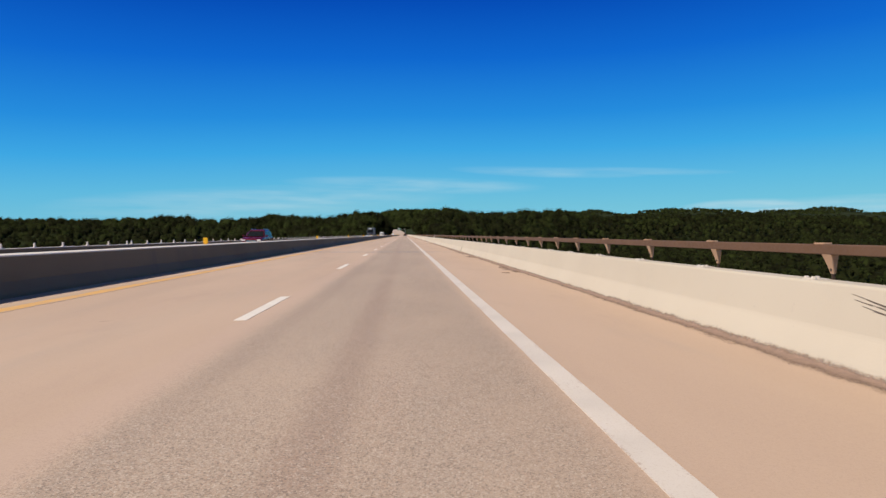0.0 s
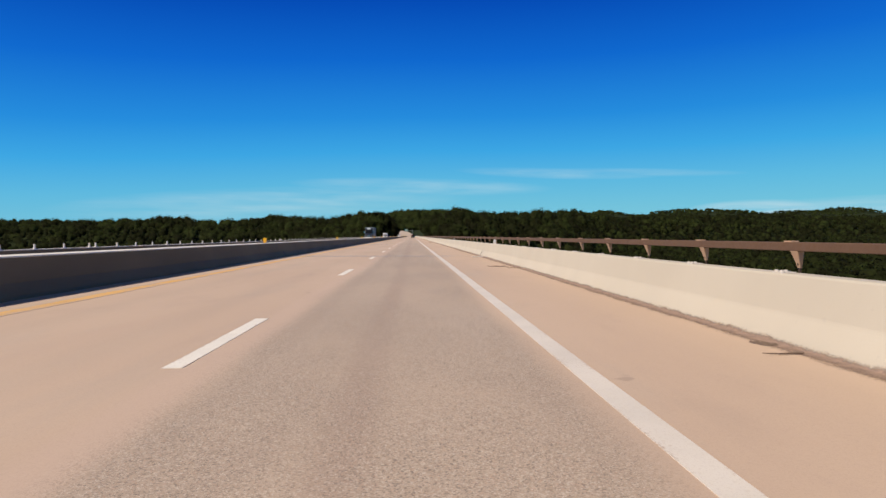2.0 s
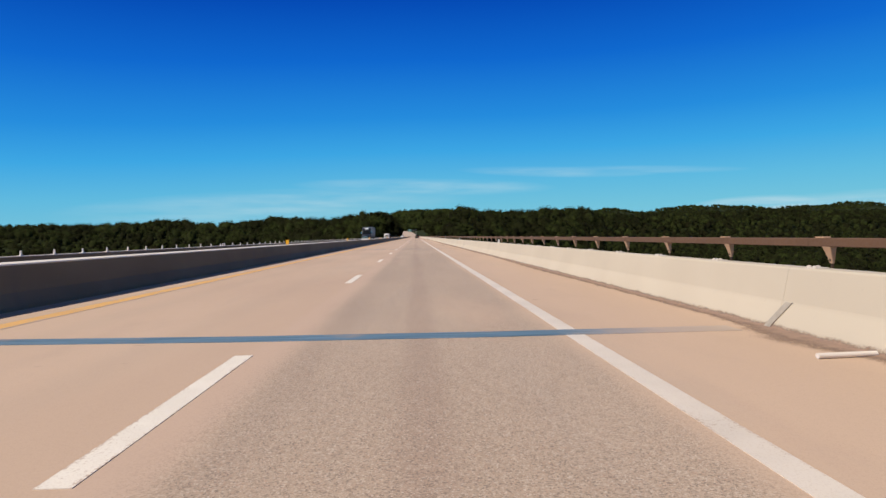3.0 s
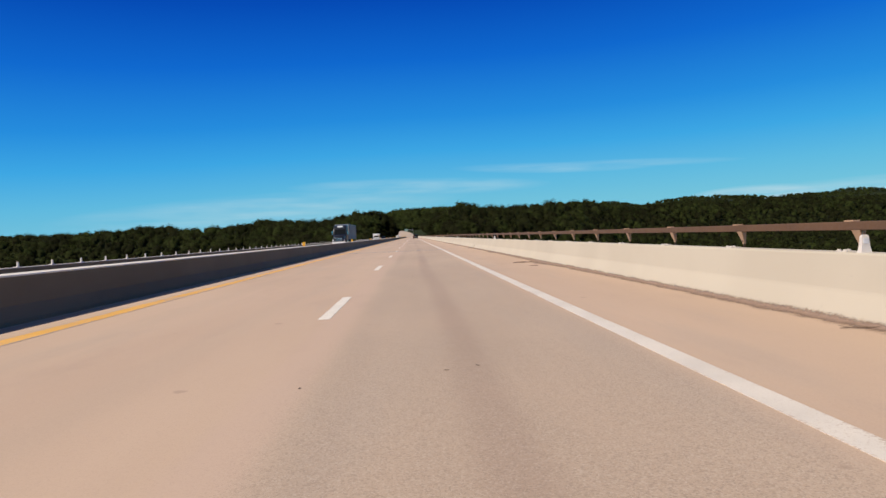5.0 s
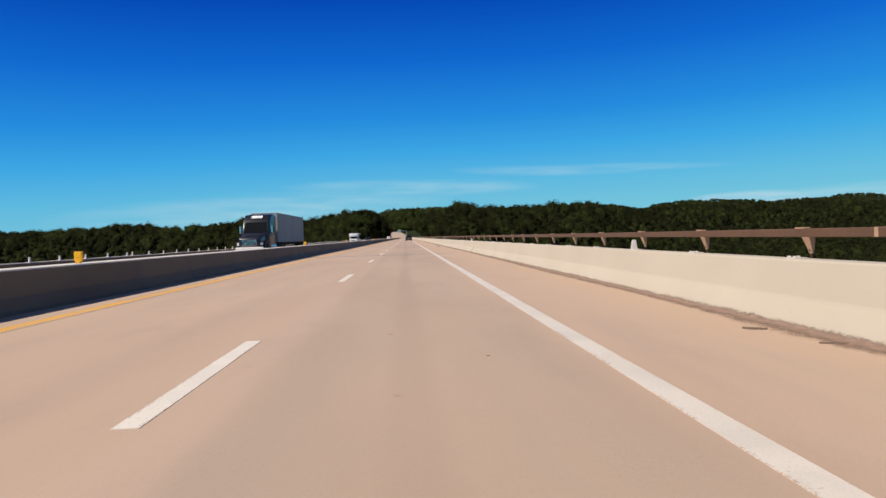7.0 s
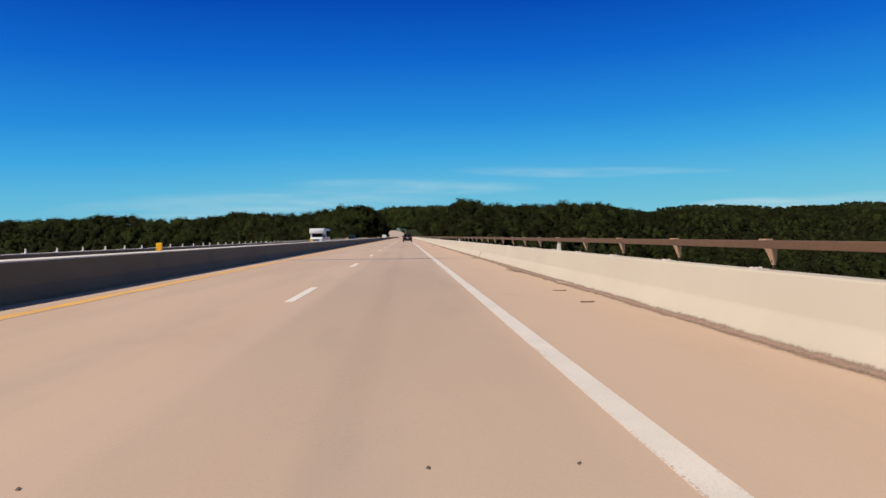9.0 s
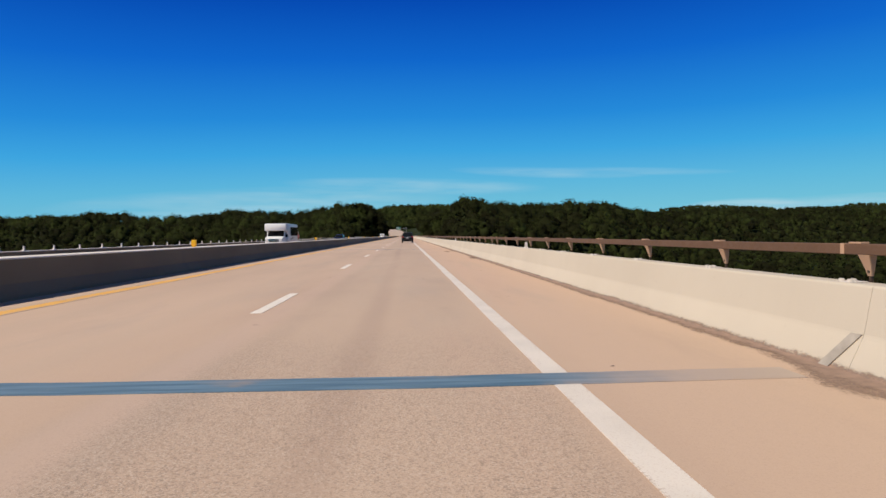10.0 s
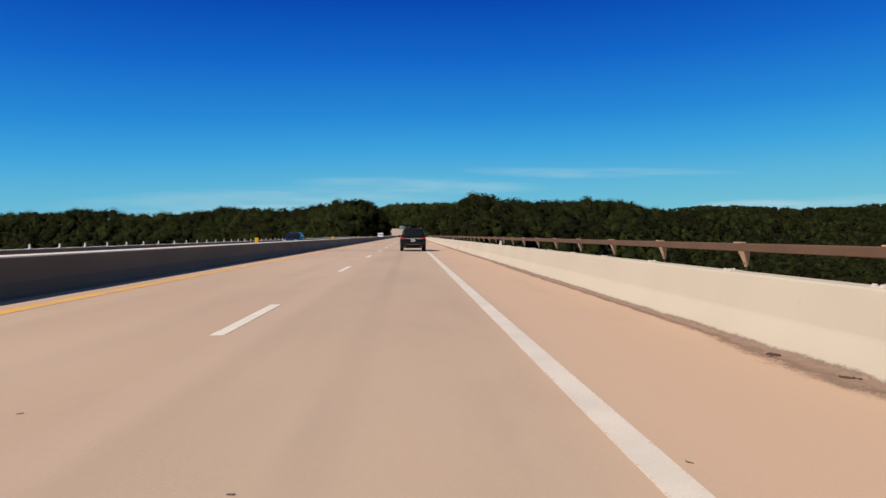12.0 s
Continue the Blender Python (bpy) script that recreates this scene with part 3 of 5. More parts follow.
RAIL = [(2.935, 1.005), (2.945, 0.997), (3.02, 0.997), (3.03, 1.005), (3.03, 1.09), (3.02, 1.10), (2.945, 1.10), (2.935, 1.09)]
for y0, y1 in zip(spans, spans[1:]):
    ob = part("guard_rail", run(RAIL, y0 + 0.004, y1 - 0.004), rail_m)
    tagged(ob, "brown weathered box rail over the parapet", "guard rail", kind="structure")
    # sleeves where two lengths of rail meet
    for y in (193.2, 272.96, 300.2, 311.87):
        if y0 < y < y1:
            part("splice_sleeve", run([(2.931, 1.002), (3.034, 1.002), (3.034, 1.103), (2.931, 1.103)], y - 0.025, y + 0.025, 1), post_m, ob, "pale splice sleeve")

# stubs along the far parapet
far_post = thing("parapet_post", "short pale post stub on the far parapet", "railing post", group="far parapet posts")
part("base_plate", box((-19.72, -0.15, 0.538), (-19.54, 0.15, 0.565), 0.01, 1), white_post_m, far_post)
part("stub", loft([[(-19.645, -w, z), (-19.585, -w, z), (-19.585, w, z), (-19.645, w, z)] for w, z in ((0.075, 0.563), (0.045, 0.62), (0.035, 0.78))]), white_post_m, far_post)
FAR_POSTS = sorted([y for y in POSTS if y > 133] + [y0 + step * k for y0, step, count in EVEN for k in range(count) if 15 < y0 + step * k < 133])
far_post.matrix_world = pose(0, FAR_POSTS[0] + 0.3, 0)
for y in FAR_POSTS[1:]:
    if y < 520:
        copy_thing(far_post, pose(0, y + 0.3, 0))

# yellow reflectors on the median
def reflector(label, group, paint_m, lens_m):
    mk = thing("barrier_reflector", label, "reflector", group=group)
    part("block", box((-0.09, -0.03, 0.05), (0.09, 0.03, 0.27), 0.012), paint_m, mk)
    part("foot", box((-0.055, -0.05, 0.0), (0.055, 0.05, 0.05), 0.008), paint_m, mk)
    part("lens", box((-0.07, -0.036, 0.14), (0.07, -0.031, 0.25), 0.003, 1), lens_m, mk)
    return mk


def tapered_reflector(label, group, paint_m, lens_m):
    mk = thing("barrier_reflector", label, "reflector", group=group)
    part("block", loft([[(-w, -d, z), (w, -d, z), (w, d, z), (-w, d, z)] for w, d, z in ((0.125, 0.060, 0.0), (0.115, 0.052, 0.03), (0.095, 0.040, 0.10), (0.078, 0.030, 0.25), (0.066, 0.022, 0.278), (0.040, 0.014, 0.288))]), paint_m, mk)
    part("lens", box((-0.06, -0.040, 0.15), (0.06, -0.033, 0.24), 0.003, 1), lens_m, mk)
    return mk


mk = reflector("bright yellow reflector block on the median barrier", "median reflectors", marker_m, plain("amber_lens", (0.9, 0.5, 0.02), 0.2))
mk.matrix_world = pose(MEDIAN - 0.315, 24.0 - 29.55, 0.798)
for k in range(0, 27):
    copy_thing(mk, pose(MEDIAN - 0.315, 24.0 + 29.55 * k, 0.798))
mk = tapered_reflector("white reflector block on the parapet in front of the rail", "parapet reflectors", white_post_m, plain("clear_lens", (0.75, 0.76, 0.78), 0.2))
small = Matrix.Diagonal((0.72, 0.8, 0.85, 1))
WHITE_MARKS = [81.9, 111.1, 140.4, 169.8, 199.1, 228.2, 257.3, 287.1, 315.2] + [315.2 + 29.17 * k for k in range(1, 18)]
mk.matrix_world = pose(2.79, WHITE_MARKS[0], 0.743) @ small
for y in WHITE_MARKS[1:]:
    copy_thing(mk, pose(2.79, y, 0.743) @ small)

# dirt along the foot of the parapet
rng = np.random.default_rng(5)
yy = np.arange(-30, 480, 0.12)
ragged = np.convolve(rng.normal(0, 1, len(yy)), np.ones(5) / 5, "same") * 0.030 + np.convolve(rng.normal(0, 1, len(yy)), np.ones(25) / 25, "same") * 0.05
wid = 0.075 + 0.015 * np.sin(yy / 3.1) + 0.06 * np.maximum(0, np.sin(yy / 8.7 + 3.0)) ** 4
for y0, w0, d0 in ((20.0, 0.16, 1.4), (31.0, 0.30, 1.0), (37.5, 0.12, 1.2), (85.0, 0.20, 0.8), (154.5, 0.15, 1.5), (168.5, 0.10, 1.5), (179.2, 0.25, 0.5), (193.5, 0.10, 1.5), (260.7, 0.16, 0.9), (272.0, 0.22, 0.6), (298.0, 0.15, 1.3), (311.8, 0.20, 0.8), (323.5, 0.15, 1.4)):
    wid = wid + w0 * np.exp(-(((yy - y0) / d0) ** 2))
wid = np.clip(wid * 1.3 + 0.075 + ragged * 0.6, 0.05, 0.6)
steps = np.array([1.9, 1.3, 0.8, 0.4, 0.06])
lift = np.array([0.003, 0.004, 0.006, 0.011, 0.016])
# and splashed a hand's width up the sloped foot
climb = [(2.4745, 0.020, 0.45), (2.4845, 0.045, 0.85), (2.4945, 0.068, 1.25), (2.5045, 0.092, 1.6), (2.520, 0.125, 2.0)]
dx = np.concatenate([2.478 - wid[:, None] * steps, np.tile([q[0] for q in climb], (len(yy), 1))], 1)
dz = np.tile(np.concatenate([lift, [q[1] for q in climb]]), (len(yy), 1))
spread = np.concatenate([steps, [q[2] for q in climb]])
row = len(spread)
dv = np.stack([dx, np.repeat(yy[:, None], row, 1), dz], -1).reshape(-1, 3)
b = (np.arange(len(yy) - 1) * row)[:, None] + np.arange(row - 1)
df = np.stack([b, b + 1, b + row + 1, b + row], -1).reshape(-1, 4)
dirt_ob = arrays("gutter_dirt", dv, df, dirt_m)
dirt_ob.data.attributes.new("spread", "FLOAT", "POINT").data.foreach_set("value", np.tile(spread, len(yy)).astype(np.float32))
tagged(dirt_ob, "brown dirt and grit drifted along the parapet foot", "dirt", kind="stuff")

# ------------------------------------------------------------------ woods


def soften(ob, normals):
    """Shades leaf clumps by the crown that they clothe, not as single flat flakes."""
    normals = normals / np.linalg.norm(normals, axis=1, keepdims=True)
    ob.data.polygons.foreach_set("use_smooth", np.ones(len(ob.data.polygons), dtype=bool))
    ob.data.normals_split_custom_set_from_vertices(normals.astype(np.float32))


def shade_of_tree(ob, values):
    ob.data.attributes.new("tree_tone", "FLOAT", "POINT").data.foreach_set("value", values.astype(np.float32))


def lobe_shape(fine):
    bm = bmesh.new()
    bmesh.ops.create_icosphere(bm, subdivisions=fine, radius=1.0)
    v = np.array([q.co[:] for q in bm.verts])
    f = np.array([[q.index for q in face.verts] for face in bm.faces])
    bm.free()
    return v, f


def forest(name, label, spots, clumps, leaves, seed, size=0.6, tones=(0.0, 1.0)):
    """Trees whose crowns are uneven clumps of small leaf sprays over a lumpy inner crown, joined into one mesh.
    spots: x, y, foot, height, radius."""
    g = np.random.default_rng(seed)
    n = len(spots)
    x, y, foot, high, rad = spots.T
    # the inner crown, lumpy and a little smaller than the outline
    cv, cf = lobe_shape(2)
    lump = cv[None] * g.uniform(0.70, 1.12, (n, len(cv), 1)) * np.stack([0.66 * rad, 0.66 * rad, 0.33 * high], -1)[:, None, :]
    v1 = (np.stack([x, y, foot + 0.53 * high], -1)[:, None, :] + lump).reshape(-1, 3)
    n1 = np.broadcast_to(cv * np.array([0.7, 0.7, 0.7]) + np.array([0, 0, 0.60]), (n, len(cv), 3)).reshape(-1, 3) + g.normal(0, 0.15, (len(v1), 3))
    f1 = (cf[None] + (np.arange(n) * len(cv))[:, None, None]).reshape(-1, 3)
    # clumps over the crown, more of them towards its top
    a = g.uniform(0, 2 * np.pi, (n, clumps))
    lift = ((np.arange(clumps)[None] + g.uniform(0, 1, (n, clumps))) / clumps) ** 0.8
    wide = np.sqrt(np.clip(1 - (1.75 * (lift - 0.44)) ** 2, 0.0, 1)) * g.uniform(0.62, 0.92, (n, clumps))
    mid = np.stack([x[:, None] + wide * rad[:, None] * np.cos(a), y[:, None] + wide * rad[:, None] * np.sin(a), foot[:, None] + high[:, None] * (0.16 + 0.76 * lift)], -1)
    r = (rad[:, None] * g.uniform(0.20, 0.42, (n, clumps)))[..., None, None]
    out = mid - np.stack([x, y, foot + 0.45 * high], -1)[:, None, :]
    out /= np.linalg.norm(out, axis=2, keepdims=True) + 1e-6
    # leaf sprays: small triangles that hang facing outwards, at many tilts
    u = g.normal(size=(n, clumps, leaves, 3))
    u /= np.linalg.norm(u, axis=3, keepdims=True)
    p = mid[:, :, None, :] + u * r * g.uniform(0.45, 1.05, (n, clumps, leaves, 1)) * np.array([1, 1, 0.8])
    face = p - np.stack([x, y, foot + 0.5 * high], -1)[:, None, None, :]
    face *= np.array([1, 1, 0.5])
    face /= np.linalg.norm(face, axis=3, keepdims=True) + 1e-6
    face += g.normal(0, 0.40, u.shape)
    face /= np.linalg.norm(face, axis=3, keepdims=True) + 1e-6
    e1 = np.cross(face, g.normal(size=u.shape))
    e1 /= np.linalg.norm(e1, axis=3, keepdims=True) + 1e-6
    e2 = np.cross(face, e1)
    big = size * g.uniform(0.6, 1.3, (n, clumps, leaves, 1))
    tri = np.stack([p + big * (math.cos(t) * e1 + math.sin(t) * e2) for t in (0.0, 2.1, 4.2)], 3)
    v2 = tri.reshape(-1, 3)
    f2 = np.arange(len(v2)).reshape(-1, 3) + len(v1)
    n2 = np.repeat((0.30 * u + 0.85 * out[:, :, None, :] + np.array([0, 0, 0.38]) + g.normal(0, 0.20, u.shape)).reshape(-1, 3), 3, axis=0)
    ob = arrays(name, np.concatenate([v1, v2]), np.concatenate([f1, f2]), leaf_m)
    soften(ob, np.concatenate([n1, n2]))
    own = tones[0] + (tones[1] - tones[0]) * g.random(n)
    spray = np.repeat(np.clip(own[:, None, None] + g.normal(0, 0.10, (n, clumps, 1)) + g.normal(0, 0.12, (n, clumps, leaves)), 0, 2).ravel(), 3)
    shade_of_tree(ob, np.concatenate([np.repeat(own * 0.8, len(cv)), spray]))
    tagged(ob, label, "woods", kind="stuff")


def scatter(x0, x1, y0, y1, gap, seed, high=(13, 21), along=False):
    """Spots on a jittered grid; along: y is counted from the crest of the hills."""
    g = np.random.default_rng(seed)
    px, py = np.meshgrid(np.arange(x0, x1, gap), np.arange(y0, y1, gap))
    px = (px + g.uniform(-0.45, 0.45, px.shape) * gap).ravel()
    py = (py + g.uniform(-0.45, 0.45, py.shape) * gap).ravel()
    if along:
        py = py + crest_y(px)
    clear = np.abs(px - road_x(py) + 8.3)
    keep = np.where(py > 700, clear > 24, clear > 14) & (np.asarray(ground_z(px, py)) < 300)
    if not along:
        keep &= py < crest_y(px) - 120
    px, py = px[keep], py[keep]
    h = g.uniform(*high, len(px)) * (1 + 0.18 * (g.random(len(px)) > 0.94))
    return np.stack([px, py, ground_z(px, py) - 1, h, np.maximum(h, 12) * g.uniform(0.34, 0.58, len(px))], -1)


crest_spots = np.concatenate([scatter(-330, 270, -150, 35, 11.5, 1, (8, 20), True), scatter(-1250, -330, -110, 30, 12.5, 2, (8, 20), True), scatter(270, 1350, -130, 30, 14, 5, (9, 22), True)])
# tones raised here to put sunlit tree tops into the leaf colour
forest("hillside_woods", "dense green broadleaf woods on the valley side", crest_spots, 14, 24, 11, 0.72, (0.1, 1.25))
floor_spots = np.concatenate([scatter(20, 420, 330, 1220, 14.5, 3), scatter(420, 1250, 420, 1500, 18, 14, (15, 22)), scatter(-600, -20, 600, 1100, 16, 4), scatter(-640, -24, 330, 600, 19, 15, (15, 22)), scatter(-1150, -600, 620, 1150, 18, 18, (14, 21)), scatter(14, 300, -70, 330, 20, 16, (14, 21)), scatter(-330, -32, -70, 330, 21, 17, (14, 21))])
forest("valley_woods", "dark green broadleaf woods on the valley floor", floor_spots, 7, 14, 12, 1.2, (0.0, 1.0))
gap = np.random.default_rng(3)
bx, by = np.meshgrid(np.arange(-230, 330, 9.0), np.arange(1390, 1660, 12.0))
bx, by = (bx + gap.uniform(-5, 5, bx.shape)).ravel(), (by + gap.uniform(-5, 5, by.shape)).ravel()
fx, fy = np.meshgrid(np.arange(300, 3000, 24.0), np.arange(2950, 3280, 40.0))
fx, fy = (fx + gap.uniform(-10, 10, fx.shape)).ravel(), (fy + gap.uniform(-15, 15, fy.shape)).ravel()
bx, by = np.concatenate([bx, fx]), np.concatenate([by, fy])
high = gap.uniform(13, 20, len(bx))
far_spots = np.stack([bx, by, ground_z(bx, by) - 1, high, high * np.where(by > 2000, 0.75, 0.62)], -1)
# raised tones paint the sunlit slope of the far hill
forest("distant_woods", "distant green woods on the far ridge", far_spots, 8, 12, 13, 1.3, (0.9, 1.9))
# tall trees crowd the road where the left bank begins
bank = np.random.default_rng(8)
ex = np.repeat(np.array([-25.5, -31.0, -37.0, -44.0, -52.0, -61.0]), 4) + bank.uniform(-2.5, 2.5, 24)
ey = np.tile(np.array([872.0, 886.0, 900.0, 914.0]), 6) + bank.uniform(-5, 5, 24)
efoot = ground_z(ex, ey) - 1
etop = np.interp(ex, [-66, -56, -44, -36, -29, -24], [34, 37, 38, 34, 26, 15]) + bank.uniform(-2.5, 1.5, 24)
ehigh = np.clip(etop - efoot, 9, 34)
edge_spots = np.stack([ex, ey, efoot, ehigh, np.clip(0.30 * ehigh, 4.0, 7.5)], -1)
# low tones put the bank's shade into the leaf colour
forest("roadside_woods", "tall broadleaf trees crowding the left bank, shade put into their dark tone", edge_spots, 22, 40, 19, 0.65, (0.0, 0.5))

# ------------------------------------------------------------------ vehicles
tyre_m = plain("tyre_rubber", (0.02, 0.02, 0.021), 0.85, 0, 0.2, 8)
alloy_m = plain("alloy_rim", (0.45, 0.45, 0.46), 0.35, 0.8)
glass_m = plain("dark_glass", (0.012, 0.014, 0.016), 0.08, 0, 0.1)
glass_m.s.inputs["Specular IOR Level"].default_value = 0.12
chrome_m = plain("chrome", (0.65, 0.65, 0.66), 0.15, 1.0, 0.05)
trim_m = plain("black_trim", (0.010, 0.010, 0.011), 0.7)
trim_m.s.inputs["Specular IOR Level"].default_value = 0.2
red_lens_m = plain("red_lens", (0.55, 0.022, 0.016), 0.2, 0, 0.1)
lamp_m = plain("lamp_lens", (0.80, 0.80, 0.78), 0.1, 0, 0.05)
trim_grey_m = plain("dull_grey_trim", (0.10, 0.10, 0.105), 0.5, 0.2)
tag_m = plain("plate_white", (0.75, 0.74, 0.70), 0.5)
bar_m = plain("plate_bars", (0.10, 0.12, 0.25), 0.6)


def gloss(name, color, metal=0.3, rough=0.25):
    m = plain(name, color, rough, metal, 0.08, 2.0)
    m.s.inputs["Coat Weight"].default_value = 0.2
    m.s.inputs["Coat Roughness"].default_value = 0.08
    return m


def ring_yz(y, w, zb, zt, r=0.10, crown=0.0):
    """A rounded cross-section at y, half-width w."""
    pts = []
    for cx, cz, a0 in ((w - r, zb + r, -90), (w - r, zt - r, 0), (-w + r, zt - r, 90), (-w + r, zb + r, 180)):
        for a in (0, 30, 60, 90):
            t = radians(a0 + a)
            x = cx + r * math.cos(t)
            z = cz + r * math.sin(t)
            pts.append((x, y, z + (crown * (1 - (x / w) ** 2) if cz > zb + r else 0)))
    return pts


def ring_xy(z, w, y0, y1, r=0.18):
    pts = []
    for cx, cy, a0 in ((w - r, y0 + r, -90), (w - r, y1 - r, 0), (-w + r, y1 - r, 90), (-w + r, y0 + r, 180)):
        for a in (0, 30, 60, 90):
            t = radians(a0 + a)
            pts.append((cx + r * math.cos(t), cy + r * math.sin(t), z))
    return pts


def slab(corners, thick, normal):
    """A thin pane through the corners, thick along normal."""
    n = Vector(normal).normalized() * thick
    return loft([[Vector(c) - n for c in corners], [Vector(c) + n for c in corners]])


def wheel(parent, x, y, r=0.36, w=0.24):
    side = 1 if x > 0 else -1
    hub = new("wheel")
    hub.empty_display_size = 0.1
    hub.parent = parent
    hub.location = (x, y, r)
    bm = bmesh.new()
    prof = [(-w / 2, r * 0.62), (-w / 2, r * 0.93), (-w * 0.38, r), (w * 0.38, r), (w / 2, r * 0.93), (w / 2, r * 0.62)]
    rings = [[(px, pr * math.cos(t), pr * math.sin(t)) for px, pr in prof] for t in np.linspace(0, 2 * math.pi, 25)[:-1]]
    bm.free()
    part("tyre", loft(rings + [rings[0]], caps=False), tyre_m, hub, "", True)
    bm = cyl((-w * 0.3 * side, 0, 0), (w * 0.34 * side, 0, 0), r * 0.64, n=24)
    for k in range(5):
        t = 2 * math.pi * k / 5
        p = Vector((w * 0.36 * side, math.cos(t) * r * 0.3, math.sin(t) * r * 0.3))
        q = Vector((w * 0.36 * side, math.cos(t) * r * 0.6, math.sin(t) * r * 0.6))
        add_cyl(bm, p, q, r * 0.08, r * 0.10, 6)
    part("rim", bm, alloy_m, hub)
    return hub


def sport_utility(at, turn, paint_m, label, length=4.75, width=1.92, tall=1.70, rack=True):
    """A five-door estate car that faces +y, its middle over the origin."""
    c = thing("suv", label, "car", at, turn)
    h, w = length / 2, width / 2
    s = tall / 1.70
    low = []
    for y, hw, zb, zt in ((-h, w * 0.86, 0.50, 0.86), (-h + 0.06, w * 0.95, 0.44, 0.98), (-h + 0.35, w, 0.36, 1.06), (-0.4, w, 0.24, 1.06), (0.95, w, 0.24, 1.04), (1.35, w * 0.99, 0.25, 1.0), (h - 0.30, w * 0.95, 0.28, 0.92), (h - 0.06, w * 0.88, 0.33, 0.82), (h, w * 0.78, 0.40, 0.72)):
        low.append(ring_yz(y, hw, zb * s, zt * s, 0.11, 0.02))
    part("body", loft(low), paint_m, c, "", True)
    levels = [(1.03, w * 0.93, -h + 0.10, 1.15), (1.30, w * 0.85, -h + 0.22, 0.72), (1.56, w * 0.76, -h + 0.36, 0.30), (1.66, w * 0.70, -h + 0.46, 0.10), (1.70, w * 0.58, -h + 0.65, -0.10)]
    part("cabin", loft([ring_xy(z * s, hw, y0, y1, 0.16) for z, hw, y0, y1 in levels]), paint_m, c, "", True)
    z0, z1 = 1.08 * s, 1.54 * s
    yr0, yr1 = -h + 0.115, -h + 0.345
    part("rear_window", slab([(-w * 0.76, yr0, z0), (w * 0.76, yr0, z0), (w * 0.64, yr1, z1), (-w * 0.64, yr1, z1)], 0.014, (0, -1, 0.5)), glass_m, c, "dark tinted rear window")
    part("windscreen", slab([(-w * 0.78, 1.10, z0), (w * 0.78, 1.10, z0), (w * 0.66, 0.33, z1), (-w * 0.66, 0.33, z1)], 0.014, (0, 1, 0.6)), glass_m, c, "dark windscreen")
    for sx in (-1, 1):
        for ya, yb, yc, yd in ((-h + 0.50, -1.02, -1.02, -h + 0.66), (-0.96, -0.12, -0.12, -0.96), (-0.06, 0.80, 0.28, -0.06)):
            part("side_window", slab([(sx * w * 0.925, ya, z0), (sx * w * 0.925, yb, z0), (sx * w * 0.775, yc, z1), (sx * w * 0.775, yd, z1)], 0.010, (sx, 0, 0.35)), glass_m, c, "dark side window")
        part("tail_light", box((sx * w * 0.78 - 0.15, -h - 0.015, 0.90 * s), (sx * w * 0.78 + 0.15, -h + 0.18, 1.02 * s), 0.03), red_lens_m, c, "red tail light")
        part("headlight", box((sx * w * 0.70 - 0.17, h - 0.22, 0.68 * s), (sx * w * 0.70 + 0.17, h + 0.012, 0.80 * s), 0.03), lamp_m, c, "clear headlight")
        part("door_mirror", box((sx * (w + 0.09) - 0.10, 0.72, 1.04 * s), (sx * (w + 0.09) + 0.10, 0.86, 1.20 * s), 0.035), paint_m, c)
        for yy in (-0.55, 0.35):
            part("door_handle", box((sx * (w + 0.004) - 0.012, yy - 0.10, 0.90 * s), (sx * (w + 0.004) + 0.012, yy + 0.10, 0.93 * s), 0.006, 1), chrome_m, c)
        if rack:
            part("roof_rail", box((sx * w * 0.60 - 0.025, -h + 0.75, 1.68 * s), (sx * w * 0.60 + 0.025, -0.05, 1.75 * s), 0.02), chrome_m, c)
        part("exhaust", cyl((sx * w * 0.62, -h - 0.01, 0.33), (sx * w * 0.62, -h + 0.3, 0.33), 0.04, n=10), chrome_m, c)
    bumper = part("rear_bumper", box((-w * 0.93, -h - 0.05, 0.42 * s), (w * 0.93, -h + 0.20, 0.64 * s), 0.05), trim_m, c)
    part("skid_strip", box((-w * 0.60, -h - 0.058, 0.49 * s), (w * 0.60, -h - 0.04, 0.53 * s), 0.006, 1), trim_grey_m, bumper, "dull silver skid strip")
    part("front_bumper", box((-w * 0.86, h - 0.24, 0.34 * s), (w * 0.86, h + 0.05, 0.54 * s), 0.06), trim_m, c)
    part("grille", box((-w * 0.46, h - 0.10, 0.56 * s), (w * 0.46, h + 0.02, 0.76 * s), 0.02), chrome_m, c, "chrome grille")
    part("tailgate_strip", box((-w * 0.62, -h - 0.012, 0.915 * s), (w * 0.62, -h + 0.05, 0.985 * s), 0.008, 1), chrome_m, c, "chrome tailgate strip")
    tag = part("number_plate", box((-0.16, -h - 0.022, 0.72 * s), (0.16, -h + 0.05, 0.88 * s), 0.004, 1), tag_m, c, "white number plate")
    for k in range(5):
        part("plate_bar", box((-0.125 + 0.053 * k, -h - 0.026, 0.76 * s), (-0.09 + 0.053 * k, -h - 0.020, 0.84 * s)), bar_m, tag)
    part("underbody", box((-w * 0.68, -h + 0.3, 0.24), (w * 0.68, h - 0.3, 0.38)), trim_m, c)
    for sx in (-1, 1):
        for yy in (-1.36, 1.42):
            wheel(c, sx * (w - 0.12), yy)
    return c


black_paint = gloss("black_car_paint", (0.006, 0.005, 0.005), 0.0, 0.45)
black_paint.s.inputs["Specular IOR Level"].default_value = 0.18
black_paint.s.inputs["Coat Weight"].default_value = 0.08
red_paint = gloss("red_car_paint", (0.13, 0.008, 0.016))
